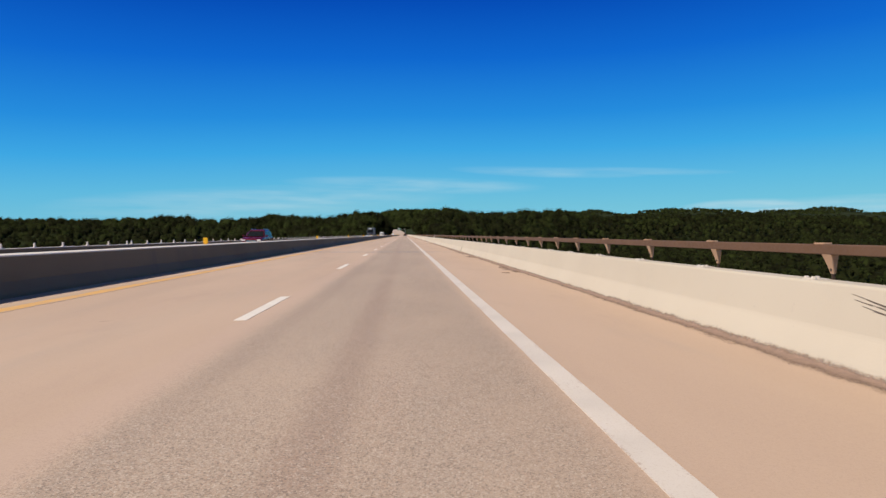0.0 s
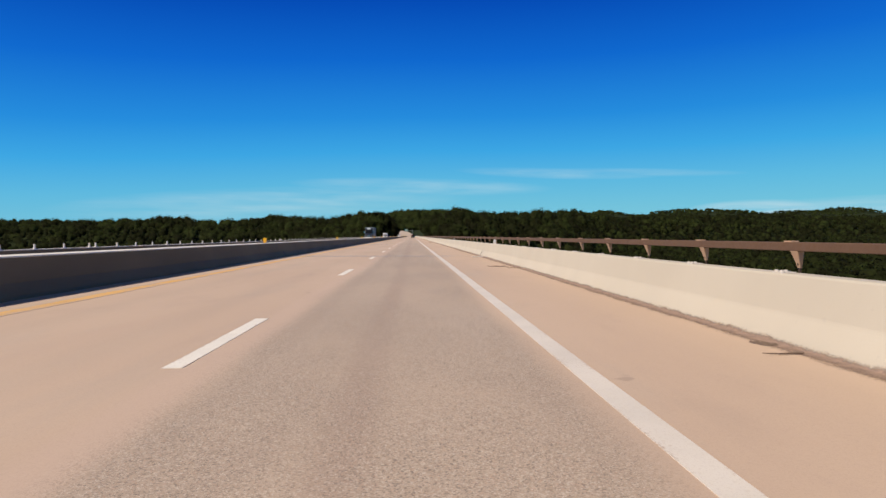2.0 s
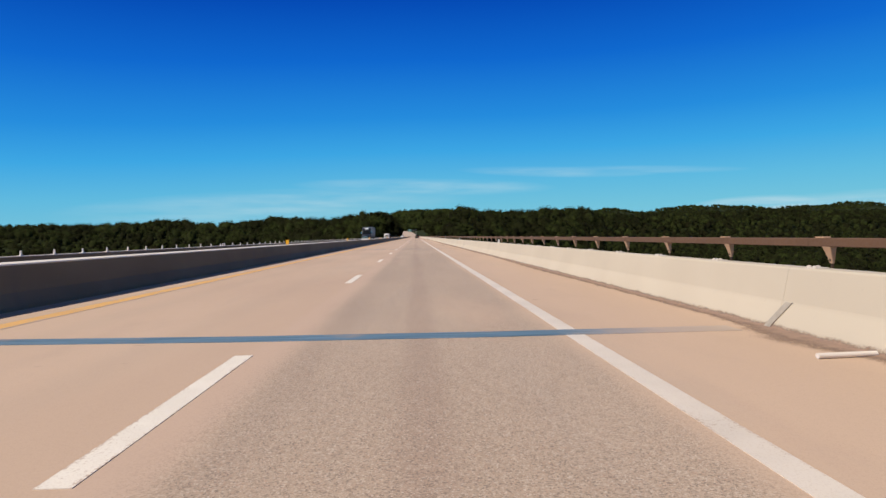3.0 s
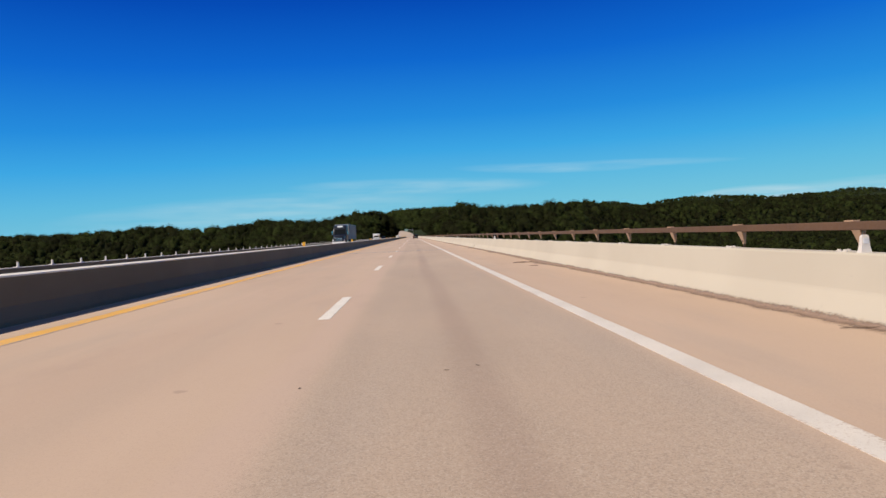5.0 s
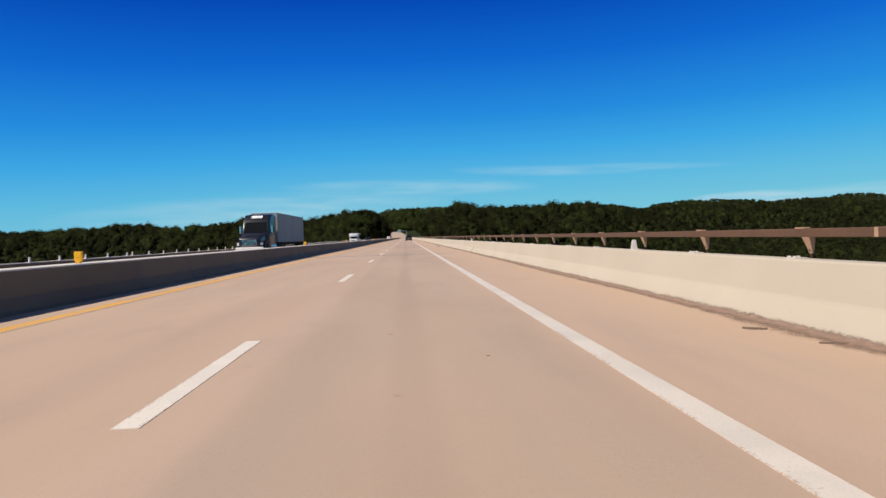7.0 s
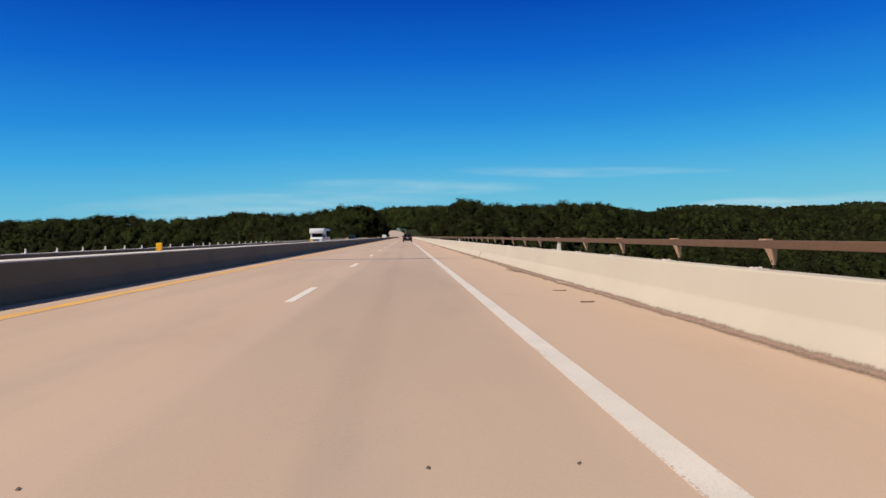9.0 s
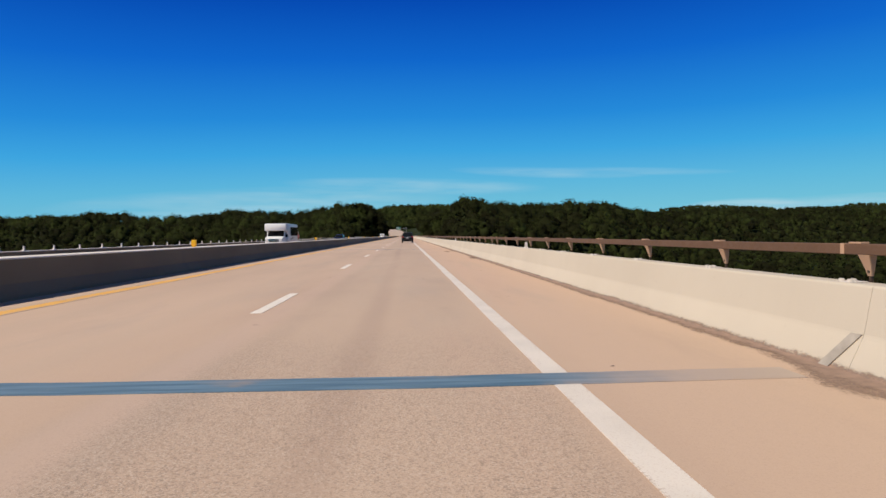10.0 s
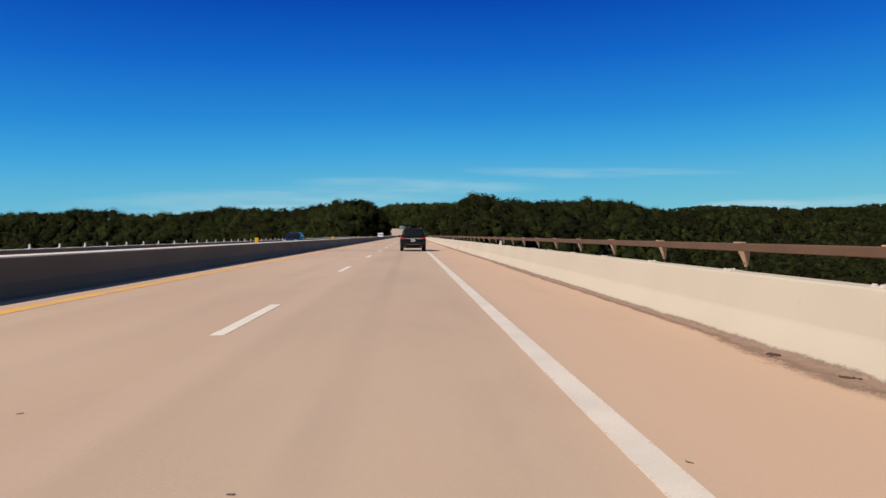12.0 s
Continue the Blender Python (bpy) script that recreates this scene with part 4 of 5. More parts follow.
navy_paint = gloss("navy_car_paint", (0.008, 0.013, 0.03))
white_gloss = gloss("white_coach_paint", (0.78, 0.78, 0.76), 0.0, 0.35)

sport_utility((-1.06, 363.6, 0), 0, black_paint, "black SUV with roof rails driving in the shoulder-side lane")
sport_utility((-14.9, 55.0, -0.07), 180, red_paint, "dark red SUV on the opposite carriageway", 4.6, 1.9, 1.72)
sport_utility((-14.9, 387.6, -0.07), 180, navy_paint, "dark blue estate car on the opposite carriageway", 4.6, 1.85, 1.55)


def van(at, turn, label):
    c = thing("van", label, "van", at, turn)
    part("body", loft([ring_yz(y, w, 0.35, zt, 0.14) for y, w, zt in ((-2.6, 0.9, 1.95), (-2.4, 0.98, 2.05), (0.8, 0.98, 2.05), (1.5, 0.97, 1.75), (1.75, 0.95, 1.25), (2.4, 0.92, 1.05), (2.6, 0.85, 0.9))]), white_gloss, c, "", True)
    part("windscreen", slab([(-0.82, 1.73, 1.30), (0.82, 1.73, 1.30), (0.76, 1.42, 1.80), (-0.76, 1.42, 1.80)], 0.03, (0, 1, 0.6)), glass_m, c, "dark windscreen")
    for sx in (-1, 1):
        part("side_window", slab([(sx * 0.985, 0.5, 1.25), (sx * 0.985, 1.4, 1.25), (sx * 0.985, 1.2, 1.72), (sx * 0.985, 0.5, 1.72)], 0.01, (sx, 0, 0)), glass_m, c)
        part("headlight", box((sx * 0.7 - 0.14, 2.45, 0.75), (sx * 0.7 + 0.14, 2.62, 0.9), 0.02), lamp_m, c)
        for yy in (-1.6, 1.7):
            wheel(c, sx * 0.86, yy, 0.34)
    part("front_bumper", box((-0.88, 2.45, 0.38), (0.88, 2.68, 0.6), 0.05), trim_m, c)
    return c


van((-12.4, 540.0, -0.05), 180, "white panel van far off on the opposite carriageway")


def motorhome(at, turn):
    c = thing("motorhome", "white motorhome with an over-cab bunk and dark windows", "motorhome", at, turn)
    c.scale = (0.88, 0.85, 0.86)
    # coach body, faces +y
    body = [(-4.2, 0.55, 2.86), (-4.12, 0.50, 2.92), (1.3, 0.50, 2.96), (1.55, 0.52, 2.96)]
    part("coach_body", loft([ring_yz(y, 1.20, zb, zt, 0.06) for y, zb, zt in body]), white_gloss, c, "", True)
    bunk = [(1.5, 2.05, 2.955), (2.86, 2.10, 2.90), (2.94, 2.12, 2.875), (2.985, 2.15, 2.83), (3.0, 2.19, 2.77)]
    part("over_cab_bunk", loft([ring_yz(y, 1.195 - 0.02 * (y - 1.5), zb, zt, 0.05) for y, zb, zt in bunk]), white_gloss, c, "", True)
    cab = [(1.5, 0.98, 0.45, 2.15), (2.2, 0.98, 0.45, 2.10), (2.75, 0.99, 0.45, 1.46), (3.45, 0.98, 0.45, 1.33), (3.72, 0.95, 0.50, 1.24), (3.80, 0.90, 0.55, 1.12)]
    part("cab", loft([ring_yz(y, w, zb, zt, 0.08) for y, w, zb, zt in cab]), white_gloss, c, "", True)
    part("windscreen", slab([(-0.90, 2.80, 1.48), (0.90, 2.80, 1.48), (0.84, 2.27, 2.10), (-0.84, 2.27, 2.10)], 0.02, (0, 1, 0.8)), glass_m, c, "dark windscreen")
    for sx in (-1, 1):
        part("cab_window", slab([(sx * 0.988, 1.6, 1.40), (sx * 0.988, 2.58, 1.40), (sx * 0.982, 2.2, 2.0), (sx * 0.982, 1.6, 2.0)], 0.012, (sx, 0, 0)), glass_m, c)
        w1 = part("coach_window", box((sx * 1.205 - 0.012, -3.95, 1.52), (sx * 1.205 + 0.012, 0.35, 2.56), 0.05), glass_m, c, "large dark coach window")
        part("window_frame", box((sx * 1.205 - 0.018, -1.83, 1.55), (sx * 1.205 + 0.018, -1.78, 2.54), 0.004, 1), trim_m, w1)
        part("window_frame", box((sx * 1.205 - 0.018, -3.0, 1.55), (sx * 1.205 + 0.018, -2.95, 2.54), 0.004, 1), trim_m, w1)
        part("wheel_arch", cyl((sx * 1.15, -2.6, 0.42), (sx * 1.208, -2.6, 0.42), 0.48, n=20), trim_m, c)
        part("side_stripe", loft([[(sx * 1.2 + q, y, z - h2), (sx * 1.2 + q, y, z + h2)] + [(sx * 1.2 - q, y, z + h2), (sx * 1.2 - q, y, z - h2)] for q in (0.008,) for y, z, h2 in ((0.6, 1.14, 0.01), (0.2, 1.12, 0.07), (-0.5, 1.2, 0.05), (-1.4, 1.32, 0.035), (-2.3, 1.36, 0.008))]), trim_m, c, "dark swoosh stripe")
        light = part("headlight", box((sx * 0.74 - 0.17, 3.60, 0.88), (sx * 0.74 + 0.17, 3.84, 1.14), 0.03), chrome_m, c, "headlight in a chrome surround")
        part("lens", box((sx * 0.74 - 0.13, 3.835, 0.92), (sx * 0.74 + 0.13, 3.852, 1.10), 0.008, 1), lamp_m, light)
        part("door_mirror", box((sx * 1.18 - 0.10, 2.35, 1.35), (sx * 1.18 + 0.10, 2.47, 1.70), 0.03), trim_m, c)
        part("marker_light", box((sx * 0.5 - 0.05, 2.94, 2.74), (sx * 0.5 + 0.05, 2.99, 2.77), 0.01, 1), plain("amber_marker", (0.8, 0.35, 0.05), 0.3), c)
        for yy in (-2.6, 2.95):
            wheel(c, sx * 0.92, yy, 0.38, 0.26)
    part("grille", box((-0.55, 3.70, 0.80), (0.55, 3.84, 1.18), 0.02), chrome_m, c, "chrome grille")
    for k in range(4):
        part("grille_slot", box((-0.50, 3.83, 0.835 + 0.085 * k), (0.50, 3.846, 0.878 + 0.085 * k), 0.003, 1), trim_m, c)
    part("front_bumper", box((-0.98, 3.62, 0.46), (0.98, 3.95, 0.72), 0.05), chrome_m, c)
    part("skirt", box((-1.16, -4.1, 0.38), (1.16, 1.9, 0.60), 0.03), trim_m, c)
    return c


motorhome((-14.2, 328.5, -0.08), 180)

orange_m = plain("orange_hull", (0.72, 0.12, 0.03), 0.5)
yellow_pole_m = plain("yellow_pole", (0.75, 0.50, 0.10), 0.5)


def boat_trailer(at, turn):
    c = thing("boat_trailer", "small boat trailer with a yellow pole behind the motorhome", "trailer", at, turn)
    for sx in (-0.5, 0.5):
        part("rail", box((sx - 0.04, -2.6, 0.50), (sx + 0.04, 1.4, 0.58), 0.01, 1), plate_m, c)
    part("tow_bar", box((-0.05, 1.3, 0.50), (0.05, 3.0, 0.58), 0.01, 1), plate_m, c)
    for yy in (-1.9, -0.2, 1.1):
        part("bunk", box((-0.62, yy - 0.06, 0.58), (0.62, yy + 0.06, 0.80), 0.02, 1), white_post_m, c)
    for yy in (-1.7, 0.9):
        part("upright", box((-0.645, yy - 0.025, 0.55), (-0.595, yy + 0.025, 1.80), 0.01, 1), plate_m, c)
        part("upright", box((0.595, yy - 0.025, 0.55), (0.645, yy + 0.025, 1.80), 0.01, 1), plate_m, c)
        part("cross_bar", box((-0.645, yy - 0.025, 1.755), (0.645, yy + 0.025, 1.80), 0.01, 1), plate_m, c)
    part("pole", cyl((0.62, -2.4, 1.84), (0.62, 1.6, 1.86), 0.055), yellow_pole_m, c, "yellow pole")
    part("top_bar", cyl((-0.62, -1.7, 1.83), (-0.62, 0.9, 1.83), 0.03), trim_m, c)
    for sx in (-0.75, 0.75):
        wheel(c, sx, -0.6, 0.30, 0.2)
    return c


boat_trailer((-14.35, 334.1, -0.08), 180)
hull = [(y, w, z0, z1) for y, w, z0, z1 in ((-2.3, 0.03, 1.18, 1.26), (-1.8, 0.28, 0.96, 1.44), (-1.0, 0.48, 0.84, 1.62), (0.0, 0.55, 0.80, 1.70), (0.8, 0.48, 0.84, 1.62), (1.5, 0.28, 0.98, 1.42), (2.0, 0.03, 1.16, 1.24))]
boat = part("kayak", loft([[(w * math.cos(t), y, (z0 + z1) / 2 + (z1 - z0) / 2 * math.sin(t)) for t in np.linspace(0, 2 * math.pi, 17)[:-1]] for y, w, z0, z1 in hull]), orange_m, None, "", True)
boat.matrix_world = pose(-14.1, 334.9, -0.08, 0, 0, 180)
tagged(boat, "orange upturned boat hull lying on the trailer", "kayak")


def semi_truck(at, turn):
    navy = gloss("truck_navy_paint", (0.010, 0.012, 0.020), 0.0, 0.35)
    grey = Mat("trailer_panels", rough=0.5)
    f = grey.noise(0.8, 5, (1, 1, 0.2))
    grey.color(grey.mix(grey.band(f, 0.3, 0.7), (0.24, 0.245, 0.24), (0.30, 0.305, 0.30)))
    c = thing("semi_truck", "dark blue tractor with a long grey box trailer", "truck", at, turn)
    part("hood", loft([ring_yz(y, w, 0.75, zt, 0.14) for y, w, zt in ((1.6, 1.05, 1.95), (2.6, 1.02, 1.85), (3.4, 0.98, 1.72), (3.75, 0.90, 1.55))]), navy, c, "", True)
    part("cab", loft([ring_yz(y, 1.2, 0.8, zt, 0.15) for y, zt in ((-1.4, 3.75), (-0.6, 3.85), (0.4, 3.75), (1.1, 3.25), (1.65, 2.0))]), navy, c, "", True)
    part("windscreen", slab([(-1.02, 1.60, 2.10), (1.02, 1.60, 2.10), (0.98, 1.16, 3.05), (-0.98, 1.16, 3.05)], 0.035, (0, 1, 0.5)), glass_m, c, "dark windscreen")
    part("roof_panel", slab([(-0.5, 0.86, 3.42), (0.5, 0.86, 3.42), (0.5, 0.55, 3.66), (-0.5, 0.55, 3.66)], 0.04, (0, 0.6, 0.8)), lamp_m, c, "pale panel on the roof fairing")
    part("grille", box((-0.62, 3.62, 0.85), (0.62, 3.82, 1.50), 0.04), chrome_m, c, "chrome grille")
    for k in range(6):
        part("grille_bar", box((-0.58, 3.80, 0.90 + 0.10 * k), (0.58, 3.84, 0.94 + 0.10 * k)), trim_m, c)
    part("front_bumper", box((-1.2, 3.40, 0.35), (1.2, 3.90, 0.80), 0.08), white_gloss, c, "white front bumper")
    for sx in (-1, 1):
        part("headlight", box((sx * 0.95 - 0.17, 3.40, 0.95), (sx * 0.95 + 0.17, 3.66, 1.20), 0.05), lamp_m, c)
        part("fender", loft([[(sx * 1.0, 2.6 + 0.72 * math.cos(t), 0.55 + 0.72 * math.sin(t)), (sx * 1.25, 2.6 + 0.72 * math.cos(t), 0.55 + 0.72 * math.sin(t)), (sx * 1.25, 2.6 + 0.64 * math.cos(t), 0.55 + 0.64 * math.sin(t)), (sx * 1.0, 2.6 + 0.64 * math.cos(t), 0.55 + 0.64 * math.sin(t))] for t in np.linspace(0.1, math.pi - 0.1, 12)]), navy, c)
        part("cab_window", box((sx * 1.205 - 0.012, 0.2, 2.05), (sx * 1.205 + 0.012, 1.05, 2.75), 0.03), glass_m, c)
        part("mirror", box((sx * 1.42 - 0.10, 1.15, 2.05), (sx * 1.42 + 0.10, 1.30, 2.75), 0.03), chrome_m, c)
        part("fuel_tank", cyl((sx * 0.95, -1.2, 0.75), (sx * 0.95, 0.9, 0.75), 0.32, n=18), chrome_m, c)
        part("exhaust_stack", cyl((sx * 1.08, -1.5, 1.0), (sx * 1.08, -1.5, 3.9), 0.08), chrome_m, c)
        wheel(c, sx * 1.05, 2.6, 0.50, 0.30)
        for yy in (-2.6, -3.9, -13.6, -14.8):
            wheel(c, sx * 0.98, yy, 0.50, 0.52)
    trailer = part("trailer_box", box((-1.28, -16.2, 1.15), (1.28, -2.0, 4.05), 0.03), grey, c, "grey trailer box")
    for k in range(28):
        for sx in (-1, 1):
            y = -15.9 + 0.51 * k
            part("rib", box((sx * 1.285 - 0.012, y - 0.03, 1.25), (sx * 1.285 + 0.012, y + 0.03, 3.98)), grey, trailer)
    part("chassis", box((-0.5, -16.0, 0.85), (0.5, 1.6, 1.14)), trim_m, c)
    part("landing_leg", box((-0.9, -5.6, 0.05), (-0.78, -5.4, 1.15)), trim_m, c)
    part("landing_leg", box((0.78, -5.6, 0.05), (0.9, -5.4, 1.15)), trim_m, c)
    part("rear_guard", box((-1.1, -16.15, 0.5), (1.1, -16.0, 0.62)), plate_m, c)
    return c


semi_truck((-15.6, 243.5, -0.08), 180)

# ------------------------------------------------------------------ road sign past the bridge
sign_green = plain("sign_green", (0.02, 0.23, 0.20), 0.4)
sx = float(road_x(1045.0)) + 4.2
guide = thing("road_sign", "green overhead guide sign on a cantilever mast", "road sign", (sx, 1045.0, float(ground_z(sx, 1045.0)) - 0.2))
part("mast", cyl((0, 0, 0), (0, 0, 8.6), 0.28, 0.20), plate_m, guide)
part("arm", box((-13.5, -0.12, 6.6), (0, 0.12, 6.85), 0.03, 1), plate_m, guide)
part("arm", box((-13.5, -0.12, 7.6), (0, 0.12, 7.85), 0.03, 1), plate_m, guide)
panel = part("panel", box((-13.2, -0.30, 5.2), (-7.8, -0.14, 9.0), 0.04), sign_green, guide)
part("border", box((-13.28, -0.27, 5.12), (-7.72, -0.16, 9.08), 0.02, 1), white_post_m, panel)
for k, (x0, x1) in enumerate(((-12.7, -9.0), (-12.9, -10.2), (-11.8, -8.6))):
    part("text_bar", box((x0, -0.318, 8.2 - 1.0 * k), (x1, -0.302, 8.6 - 1.0 * k)), white_post_m, panel)

# ------------------------------------------------------------------ litter and grit on the deck
black_rubber = plain("shredded_rubber", (0.03, 0.027, 0.025), 0.9, 0, 0.2, 10)
twig_m = plain("dry_twig", (0.15, 0.10, 0.07), 0.9, 0, 0.2, 10)
dry_leaf_m = plain("dry_leaf", (0.075, 0.045, 0.030), 0.9, 0, 0.4, 22)


def shred(name, label, x, y, length, width, turn, mat, seed, category="debris"):
    """A crumpled strip of rubber or bark lying on the deck."""
    g = np.random.default_rng(seed)
    n = 9
    rings = []
    bend = g.normal(0, 0.05, n).cumsum()
    for k in range(n):
        u = k / (n - 1) - 0.5
        w = width * (0.25 + (1 - (2 * u) ** 2)) * g.uniform(0.5, 1.1) / 2
        h = min(0.008 + 0.02 * g.random(), 0.12 * width)
        cx, cy = bend[k] * length * 0.6, u * length
        rings.append([(cx - w, cy, 0.001), (cx + w, cy, 0.001), (cx + w * 0.7, cy, h), (cx, cy, h * 1.6), (cx - w * 0.7, cy, h)])
    ob = part(name, loft(rings), mat)
    ob.matrix_world = pose(x, y, 0.001, 0, 0, turn)
    return tagged(ob, label, category)


def twig(x, y, length, turn, seed):
    g = np.random.default_rng(seed)
    bm = bmesh.new()
    p = Vector((0, -length / 2, 0.012))
    d = Vector((0, 1, 0))
    for k in range(5):
        q = p + (d + Vector((g.normal(0, 0.2), 0, g.normal(0, 0.03)))).normalized() * length / 5
        q.z = max(0.008, q.z)
        add_cyl(bm, p, q, 0.011 - 0.0015 * k, 0.0095 - 0.0015 * k, 6)
        if k in (1, 2, 3):
            r = q + Vector((g.choice([-1, 1]) * length * 0.16, length * 0.14, 0.01))
            add_cyl(bm, q, r, 0.005, 0.002, 5)
        p = q
    ob = part("twig", bm, twig_m)
    ob.matrix_world = pose(x, y, 0.002, 0, 0, turn)
    return tagged(ob, "dry brown twig lying on the shoulder", "twig")


twig(1.80, 18.08, 0.24, 84, 1)
twig(2.22, 18.57, 0.18, 60, 2)
shred("bark_scrap", "brown scrap of bark at the parapet foot", 2.20, 20.78, 0.5, 0.10, 15, twig_m, 3)
shred("rubber_scrap", "black scrap of rubber on the shoulder", 2.25, 35.18, 0.22, 0.07, 80, black_rubber, 4)
shred("rubber_scrap", "small dark scrap on the deck", -3.32, 44.11, 0.09, 0.035, 20, twig_m, 5)
shred("bark_scrap", "brown scrap beside the parapet", 2.30, 58.08, 0.30, 0.16, 40, twig_m, 6)
twig(2.18, 57.56, 0.40, 85, 7)
shred("tyre_shred", "brown-black shred of tyre on the shoulder", 1.84, 74.21, 0.8, 0.2, 78, twig_m, 8)
twig(2.22, 72.92, 0.6, 85, 9)
tube = part("plastic_tube", cyl((-0.30, 0, 0.028), (0.30, 0, 0.028), 0.027, n=12), white_post_m)
tube.matrix_world = pose(2.14, 84.02, 0.0, 0, 0, 4)
tagged(tube, "white plastic tube lying across the shoulder", "tube")
twig(2.34, 139.88, 0.5, 80, 10)
for k, (x, y) in enumerate(((-3.21, 138.72), (-1.75, 139.18), (-2.03, 139.07), (-1.78, 178.4), (-2.33, 151.01), (-5.12, 166.38), (-3.31, 244.35), (1.21, 286.72), (0.59, 272.75), (-0.55, 244.42), (-1.34, 244.43), (0.19, 321.37), (-2.12, 321.12), (-3.92, 322.45), (-1.46, 164.66), (0.46, 268.2), (0.33, 267.6), (-3.46, 284.4), (-0.82, 283.77), (0.57, 311.55), (1.55, 312.03), (-1.06, 193.08))):
    shred("grit_scrap", "small dark scrap of grit on the deck", x, y, 0.045, 0.022, 37 * k, crumb_m, 20 + k)
shred("tyre_shred", "long dark shred of tyre on the shoulder", 1.76, 155.4, 0.72, 0.20, 82, twig_m, 11)
twig(1.65, 153.02, 0.3, 88, 12)
shred("bark_scrap", "brown scrap of bark at the parapet foot", 2.25, 168.07, 0.3, 0.14, 50, twig_m, 13)
shred("rubber_scrap", "black strip of rubber at the deck joint", 2.25, 180.2, 0.5, 0.08, 20, black_rubber, 14)
shred("bark_scrap", "brown scrap beside the parapet", 2.06, 193.88, 0.25, 0.10, 60, twig_m, 15)
shred("bark_scrap", "brown scrap beside the parapet", 2.24, 192.9, 0.25, 0.08, 75, twig_m, 16)
shred("bark_scrap", "brown scrap of bark on the shoulder", 1.74, 251.49, 0.25, 0.12, 80, twig_m, 17)
twig(1.80, 253.59, 0.3, 85, 18)
shred("rubber_scrap", "black strip of rubber at the parapet foot", 2.25, 260.3, 0.30, 0.11, 78, black_rubber, 19)
shred("rubber_scrap", "black scrap of rubber beside the edge line", -0.16, 296.67, 0.09, 0.035, 88, black_rubber, 30)
shred("rubber_scrap", "black scrap of rubber on the shoulder", 2.07, 296.88, 0.20, 0.06, 88, black_rubber, 31)
twig(1.64, 309.82, 0.3, 85, 32)
shred("bark_scrap", "brown leaf litter at the parapet foot", 2.33, 298.2, 0.34, 0.09, 60, twig_m, 33)
twig(2.28, 298.05, 0.42, 70, 36)
twig(2.36, 298.4, 0.30, 40, 37)
shred("bark_scrap", "curled brown leaf beside the parapet", 2.33, 323.97, 0.16, 0.14, 20, dry_leaf_m, 34)
shred("bark_scrap", "curled brown leaf beside the parapet", 2.38, 323.01, 0.17, 0.14, 50, dry_leaf_m, 35)

shred("bark_scrap", "thin brown scrap of bark on the deck", -0.24, 35.47, 0.16, 0.03, 85, twig_m, 51)
shred("rubber_scrap", "small black scrap of rubber on the shoulder", 0.74, 316.2, 0.10, 0.05, 40, black_rubber, 52)
stick = part("stick", cyl((2.27, 255.58, 0.024), (2.43, 255.02, 0.030), 0.013, 0.008, 8), plain("bare_stick", (0.52, 0.40, 0.29), 0.9, 0, 0.2, 14))
tagged(stick, "pale bare stick lying against the parapet foot", "stick")
strip_ob = part("plastic_strip", loft([[(2.28 + 0.17 * u - 0.03, 318.14 - 0.52 * u, 0.006 + 0.012 * math.sin(7 * u) ** 2), (2.28 + 0.17 * u + 0.03, 318.14 - 0.52 * u, 0.006 + 0.012 * math.sin(7 * u) ** 2), (2.28 + 0.17 * u + 0.03, 318.14 - 0.52 * u, 0.011 + 0.012 * math.sin(7 * u) ** 2), (2.28 + 0.17 * u - 0.03, 318.14 - 0.52 * u, 0.011 + 0.012 * math.sin(7 * u) ** 2)] for u in np.linspace(0, 1, 8)]), white_post_m)
tagged(strip_ob, "white plastic strip lying at the parapet foot", "strip")

# drain grate in the shoulder
rust_m = plain("rusted_iron", (0.20, 0.115, 0.065), 0.85, 0.3, 0.25, 8)
silt_m = plain("dry_silt", (0.46, 0.305, 0.205), 0.95, 0, 0.25, 14)
void_m = plain("drain_hole_shade", (0.05, 0.028, 0.016), 0.95, 0, 0.3, 12)
grate = thing("drain_grate", "rusty drain grate half filled with dirt in the shoulder", "drain grate", (1.70, 310.0, 0.0))
# flat dark sheet paints the shaded hole under the bars
part("pit", box((-0.17, -0.22, -0.02), (0.17, 0.22, 0.004)), void_m, grate)
for k in range(9):
    part("bar", box((-0.17 + 0.040 * k, -0.22, 0.003), (-0.152 + 0.040 * k, 0.22, 0.010), 0.003, 1), rust_m, grate)
part("cross_bar", box((-0.17, -0.012, 0.004), (0.17, 0.012, 0.012), 0.003, 1), rust_m, grate)
for sx in (-0.18, 0.16):
    part("frame", box((sx, -0.23, 0.003), (sx + 0.02, 0.23, 0.012), 0.003, 1), rust_m, grate)
for sy in (-0.24, 0.22):
    part("frame", box((-0.16, sy, 0.003), (0.16, sy + 0.02, 0.012), 0.003, 1), rust_m, grate)
silt = np.random.default_rng(61)
for x, y, r, h in ((0.15, 0.17, 0.07, 0.013), (0.17, -0.02, 0.05, 0.013), (0.05, 0.24, 0.05, 0.012)):
    rim = [(r * q * math.cos(t), r * q * math.sin(t)) for t, q in zip(np.linspace(0, 2 * math.pi, 15)[:-1], silt.uniform(0.7, 1.15, 14))]
    part("silt", loft([[(x + a * m, y + b * m, z) for a, b in rim] for m, z in ((1.0, 0.002), (0.7, h * 0.8), (0.25, h))]), silt_m, grate, "", True)
lid = part("manhole_stud", cyl((0, 0, -0.01), (0, 0, 0.012), 0.045, 0.04, 16), rust_m)
lid.matrix_world = pose(1.81, 311.17, 0)
tagged(lid, "small round rusty stud set in the shoulder", "stud")

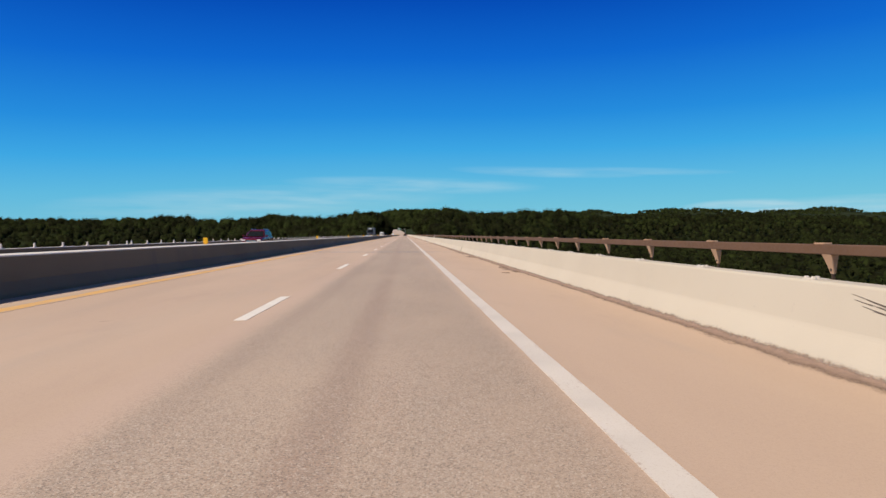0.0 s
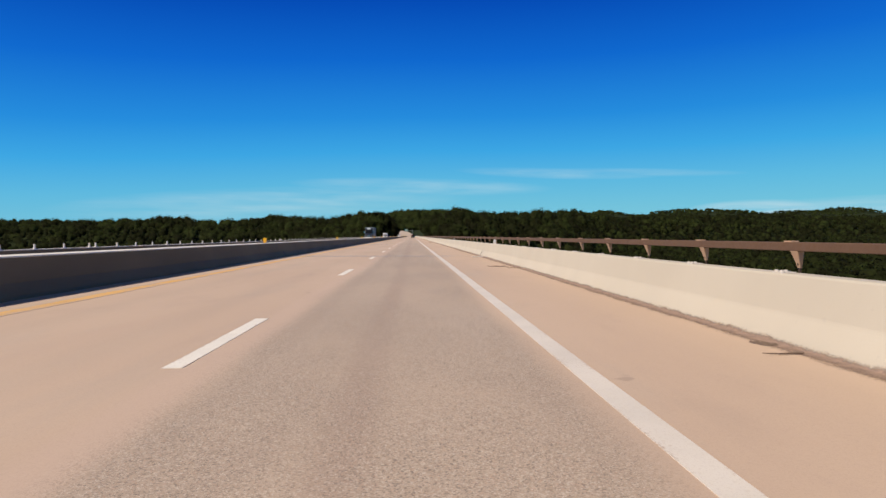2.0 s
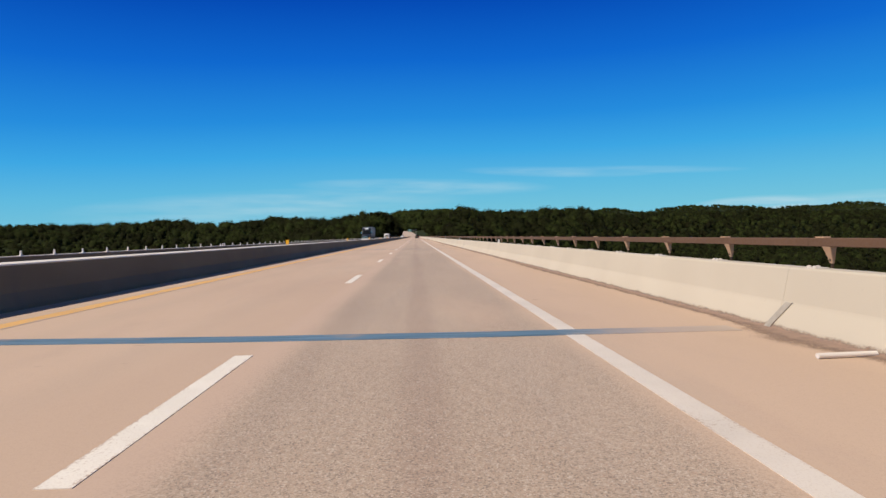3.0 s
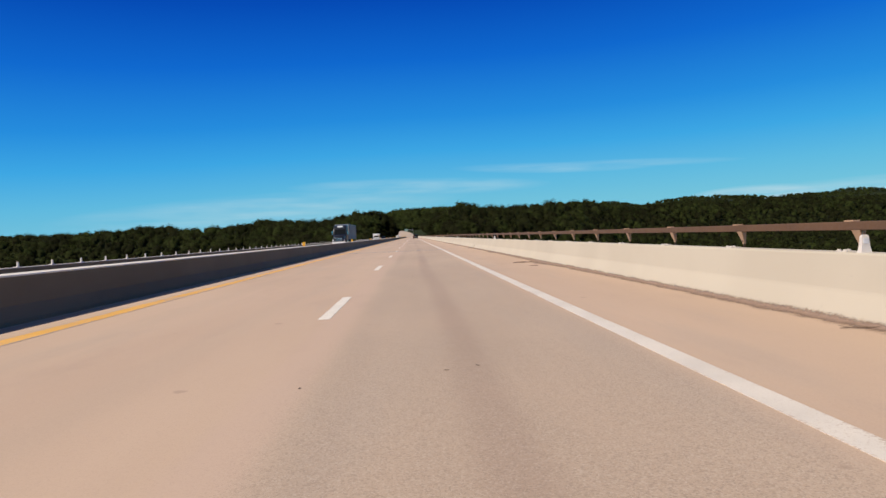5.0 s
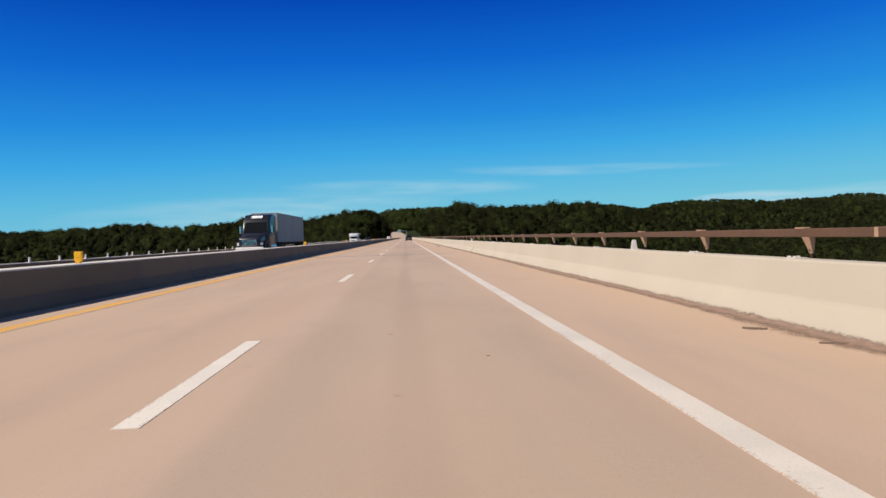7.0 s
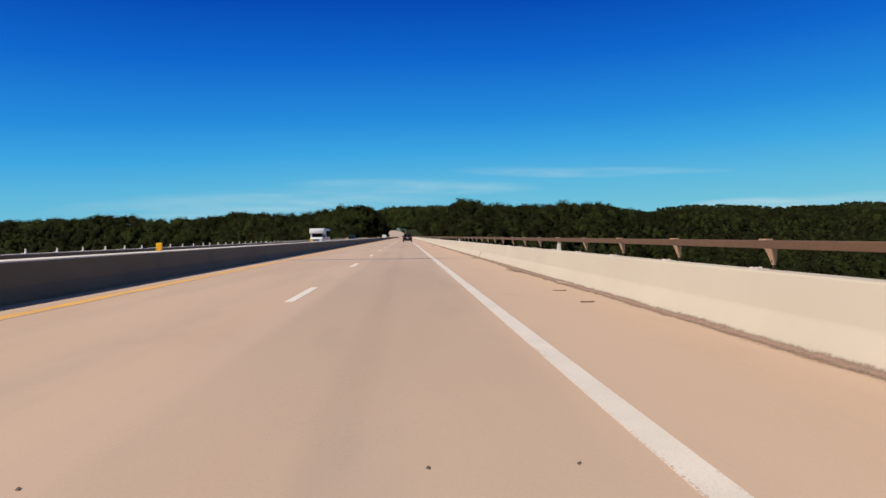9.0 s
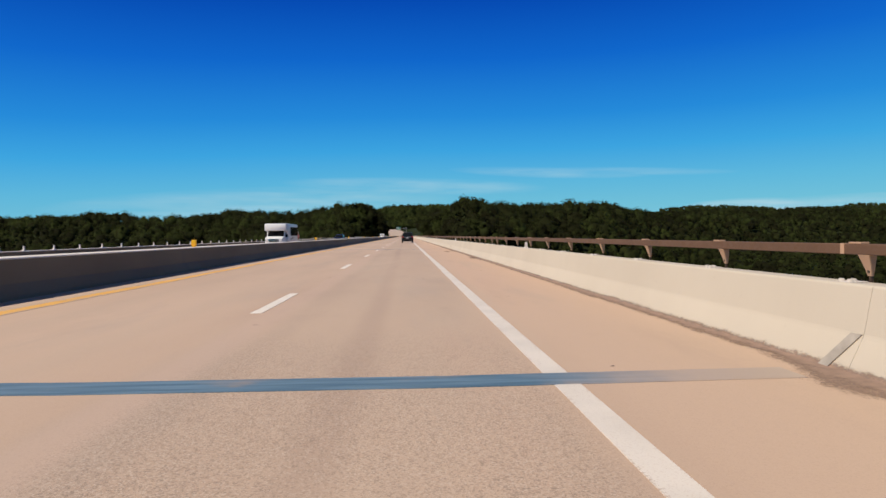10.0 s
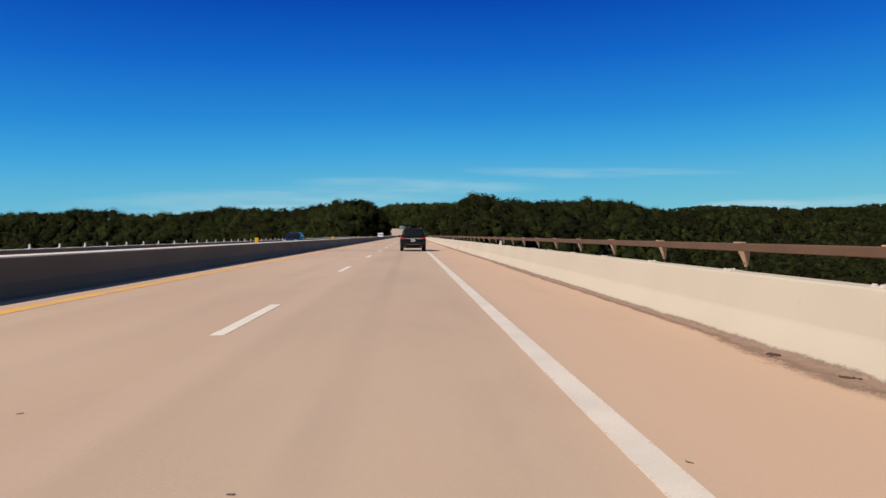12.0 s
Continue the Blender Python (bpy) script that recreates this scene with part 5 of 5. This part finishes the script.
# ------------------------------------------------------------------ piers under the deck
pier_m = plain("pier_concrete", (0.36, 0.33, 0.29), 0.9, 0, 0.15, 0.5)
for y in JOINTS:
    pier = thing("pier", "tall plain concrete bridge pier under the deck", "pier", (-8.3, y, 0), group="bridge piers", kind="structure")
    foot = min(float(ground_z(-14.0, y)), float(ground_z(-2.5, y))) - 1.0
    part("cap_beam", box((-11.0, -0.9, -2.6), (11.0, 0.9, -1.12), 0.1, 1), pier_m, pier)
    for x in (-6.0, 6.0):
        part("column", cyl((x, 0, foot), (x, 0, -2.55), 1.1, n=20), pier_m, pier)

# ------------------------------------------------------------------ single trees where the bridge meets the bank


def tree(seed, high):
    g = np.random.default_rng(seed)
    t = thing("tree", "tall dark green broadleaf tree at the edge of the woods", "tree", group="roadside trees")
    bm = bmesh.new()
    add_cyl(bm, (0, 0, -1.5), (0.2, 0.1, high * 0.45), 0.38, 0.24, 9)
    add_cyl(bm, (0.2, 0.1, high * 0.44), (0.1, 0.3, high * 0.85), 0.24, 0.06, 7)
    tips = []
    for k in range(9):
        z = high * g.uniform(0.28, 0.72)
        a = 2.4 * k + g.uniform(-0.3, 0.3)
        reach = high * g.uniform(0.16, 0.30)
        tip = (math.cos(a) * reach, math.sin(a) * reach, z + high * g.uniform(0.06, 0.18))
        add_cyl(bm, (0.2, 0.15, z), tip, 0.13, 0.03, 6)
        tips.append(tip)
    part("trunk", bm, bark_m, t)
    tips += [(0.1, 0.3, high * 0.84), (0.8, -0.4, high * 0.70), (-0.9, 0.5, high * 0.62)]
    tips = np.array(tips)
    n = 2600
    home = tips[g.integers(0, len(tips), n)]
    u = g.normal(size=(n, 3))
    u /= np.linalg.norm(u, axis=1, keepdims=True)
    rad = high * 0.125 * g.uniform(0.55, 1.15, (n, 1))
    p = home + u * rad * np.array([1.05, 1.05, 0.85])
    tri = p[:, None, :] + g.normal(size=(n, 3, 3)) * 0.26
    crown_ob = arrays("crown", tri.reshape(-1, 3), np.arange(3 * n).reshape(-1, 3), leaf_m)
    crown_ob.parent = t
    shade_of_tree(crown_ob, np.full(3 * n, g.random()))
    soften(crown_ob, np.repeat(u + np.array([0, 0, 0.2]) + g.normal(0, 0.2, u.shape), 3, axis=0))
    return t


kinds = [tree(41, 14.0), tree(42, 16.0), tree(43, 12.5)]
g = np.random.default_rng(77)
for k in range(42):
    side = -1 if k % 2 else 1
    y = g.uniform(775, 905)
    x = float(road_x(y)) - 8.3 + side * g.uniform(25.5, 40)
    z = float(ground_z(x, y))
    source = kinds[k % 3]
    where = pose(x, y, z, 0, 0, g.uniform(0, 360))
    if k < 3:
        source.matrix_world = where
    else:
        copy_thing(source, where)

# dark scuffs on the parapet face
scuff_m = plain("rubber_scuff", (0.13, 0.10, 0.08), 0.9, 0, 0.2, 20)
scuff = thing("scuff_mark", "dark scratchy rubber scuffs on the parapet face", "scuff mark", (0, 5.0, 0))
for k, (y0, z0, y1, z1) in enumerate(((0.20, 0.668, -0.20, 0.600), (0.10, 0.650, -0.26, 0.588), (0.02, 0.632, -0.30, 0.570), (0.16, 0.622, -0.05, 0.590), (-0.02, 0.600, -0.28, 0.552), (0.06, 0.575, -0.22, 0.530), (-0.10, 0.590, -0.34, 0.560), (-0.06, 0.545, -0.30, 0.520))):
    x0, x1 = 2.62 + (z0 - 0.33) * 0.186 - 0.004, 2.62 + (z1 - 0.33) * 0.186 - 0.004
    w = 0.003 + 0.002 * (k % 2)
    part("streak", loft([[(x0, y0, z0 - 0.002), (x0, y0, z0 + 0.002), (x0 + 0.006, y0, z0 + 0.002), (x0 + 0.006, y0, z0 - 0.002)], [(x1, y1, z1 - w), (x1, y1, z1 + w), (x1 + 0.006, y1, z1 + w), (x1 + 0.006, y1, z1 - w)]]), scuff_m, scuff)
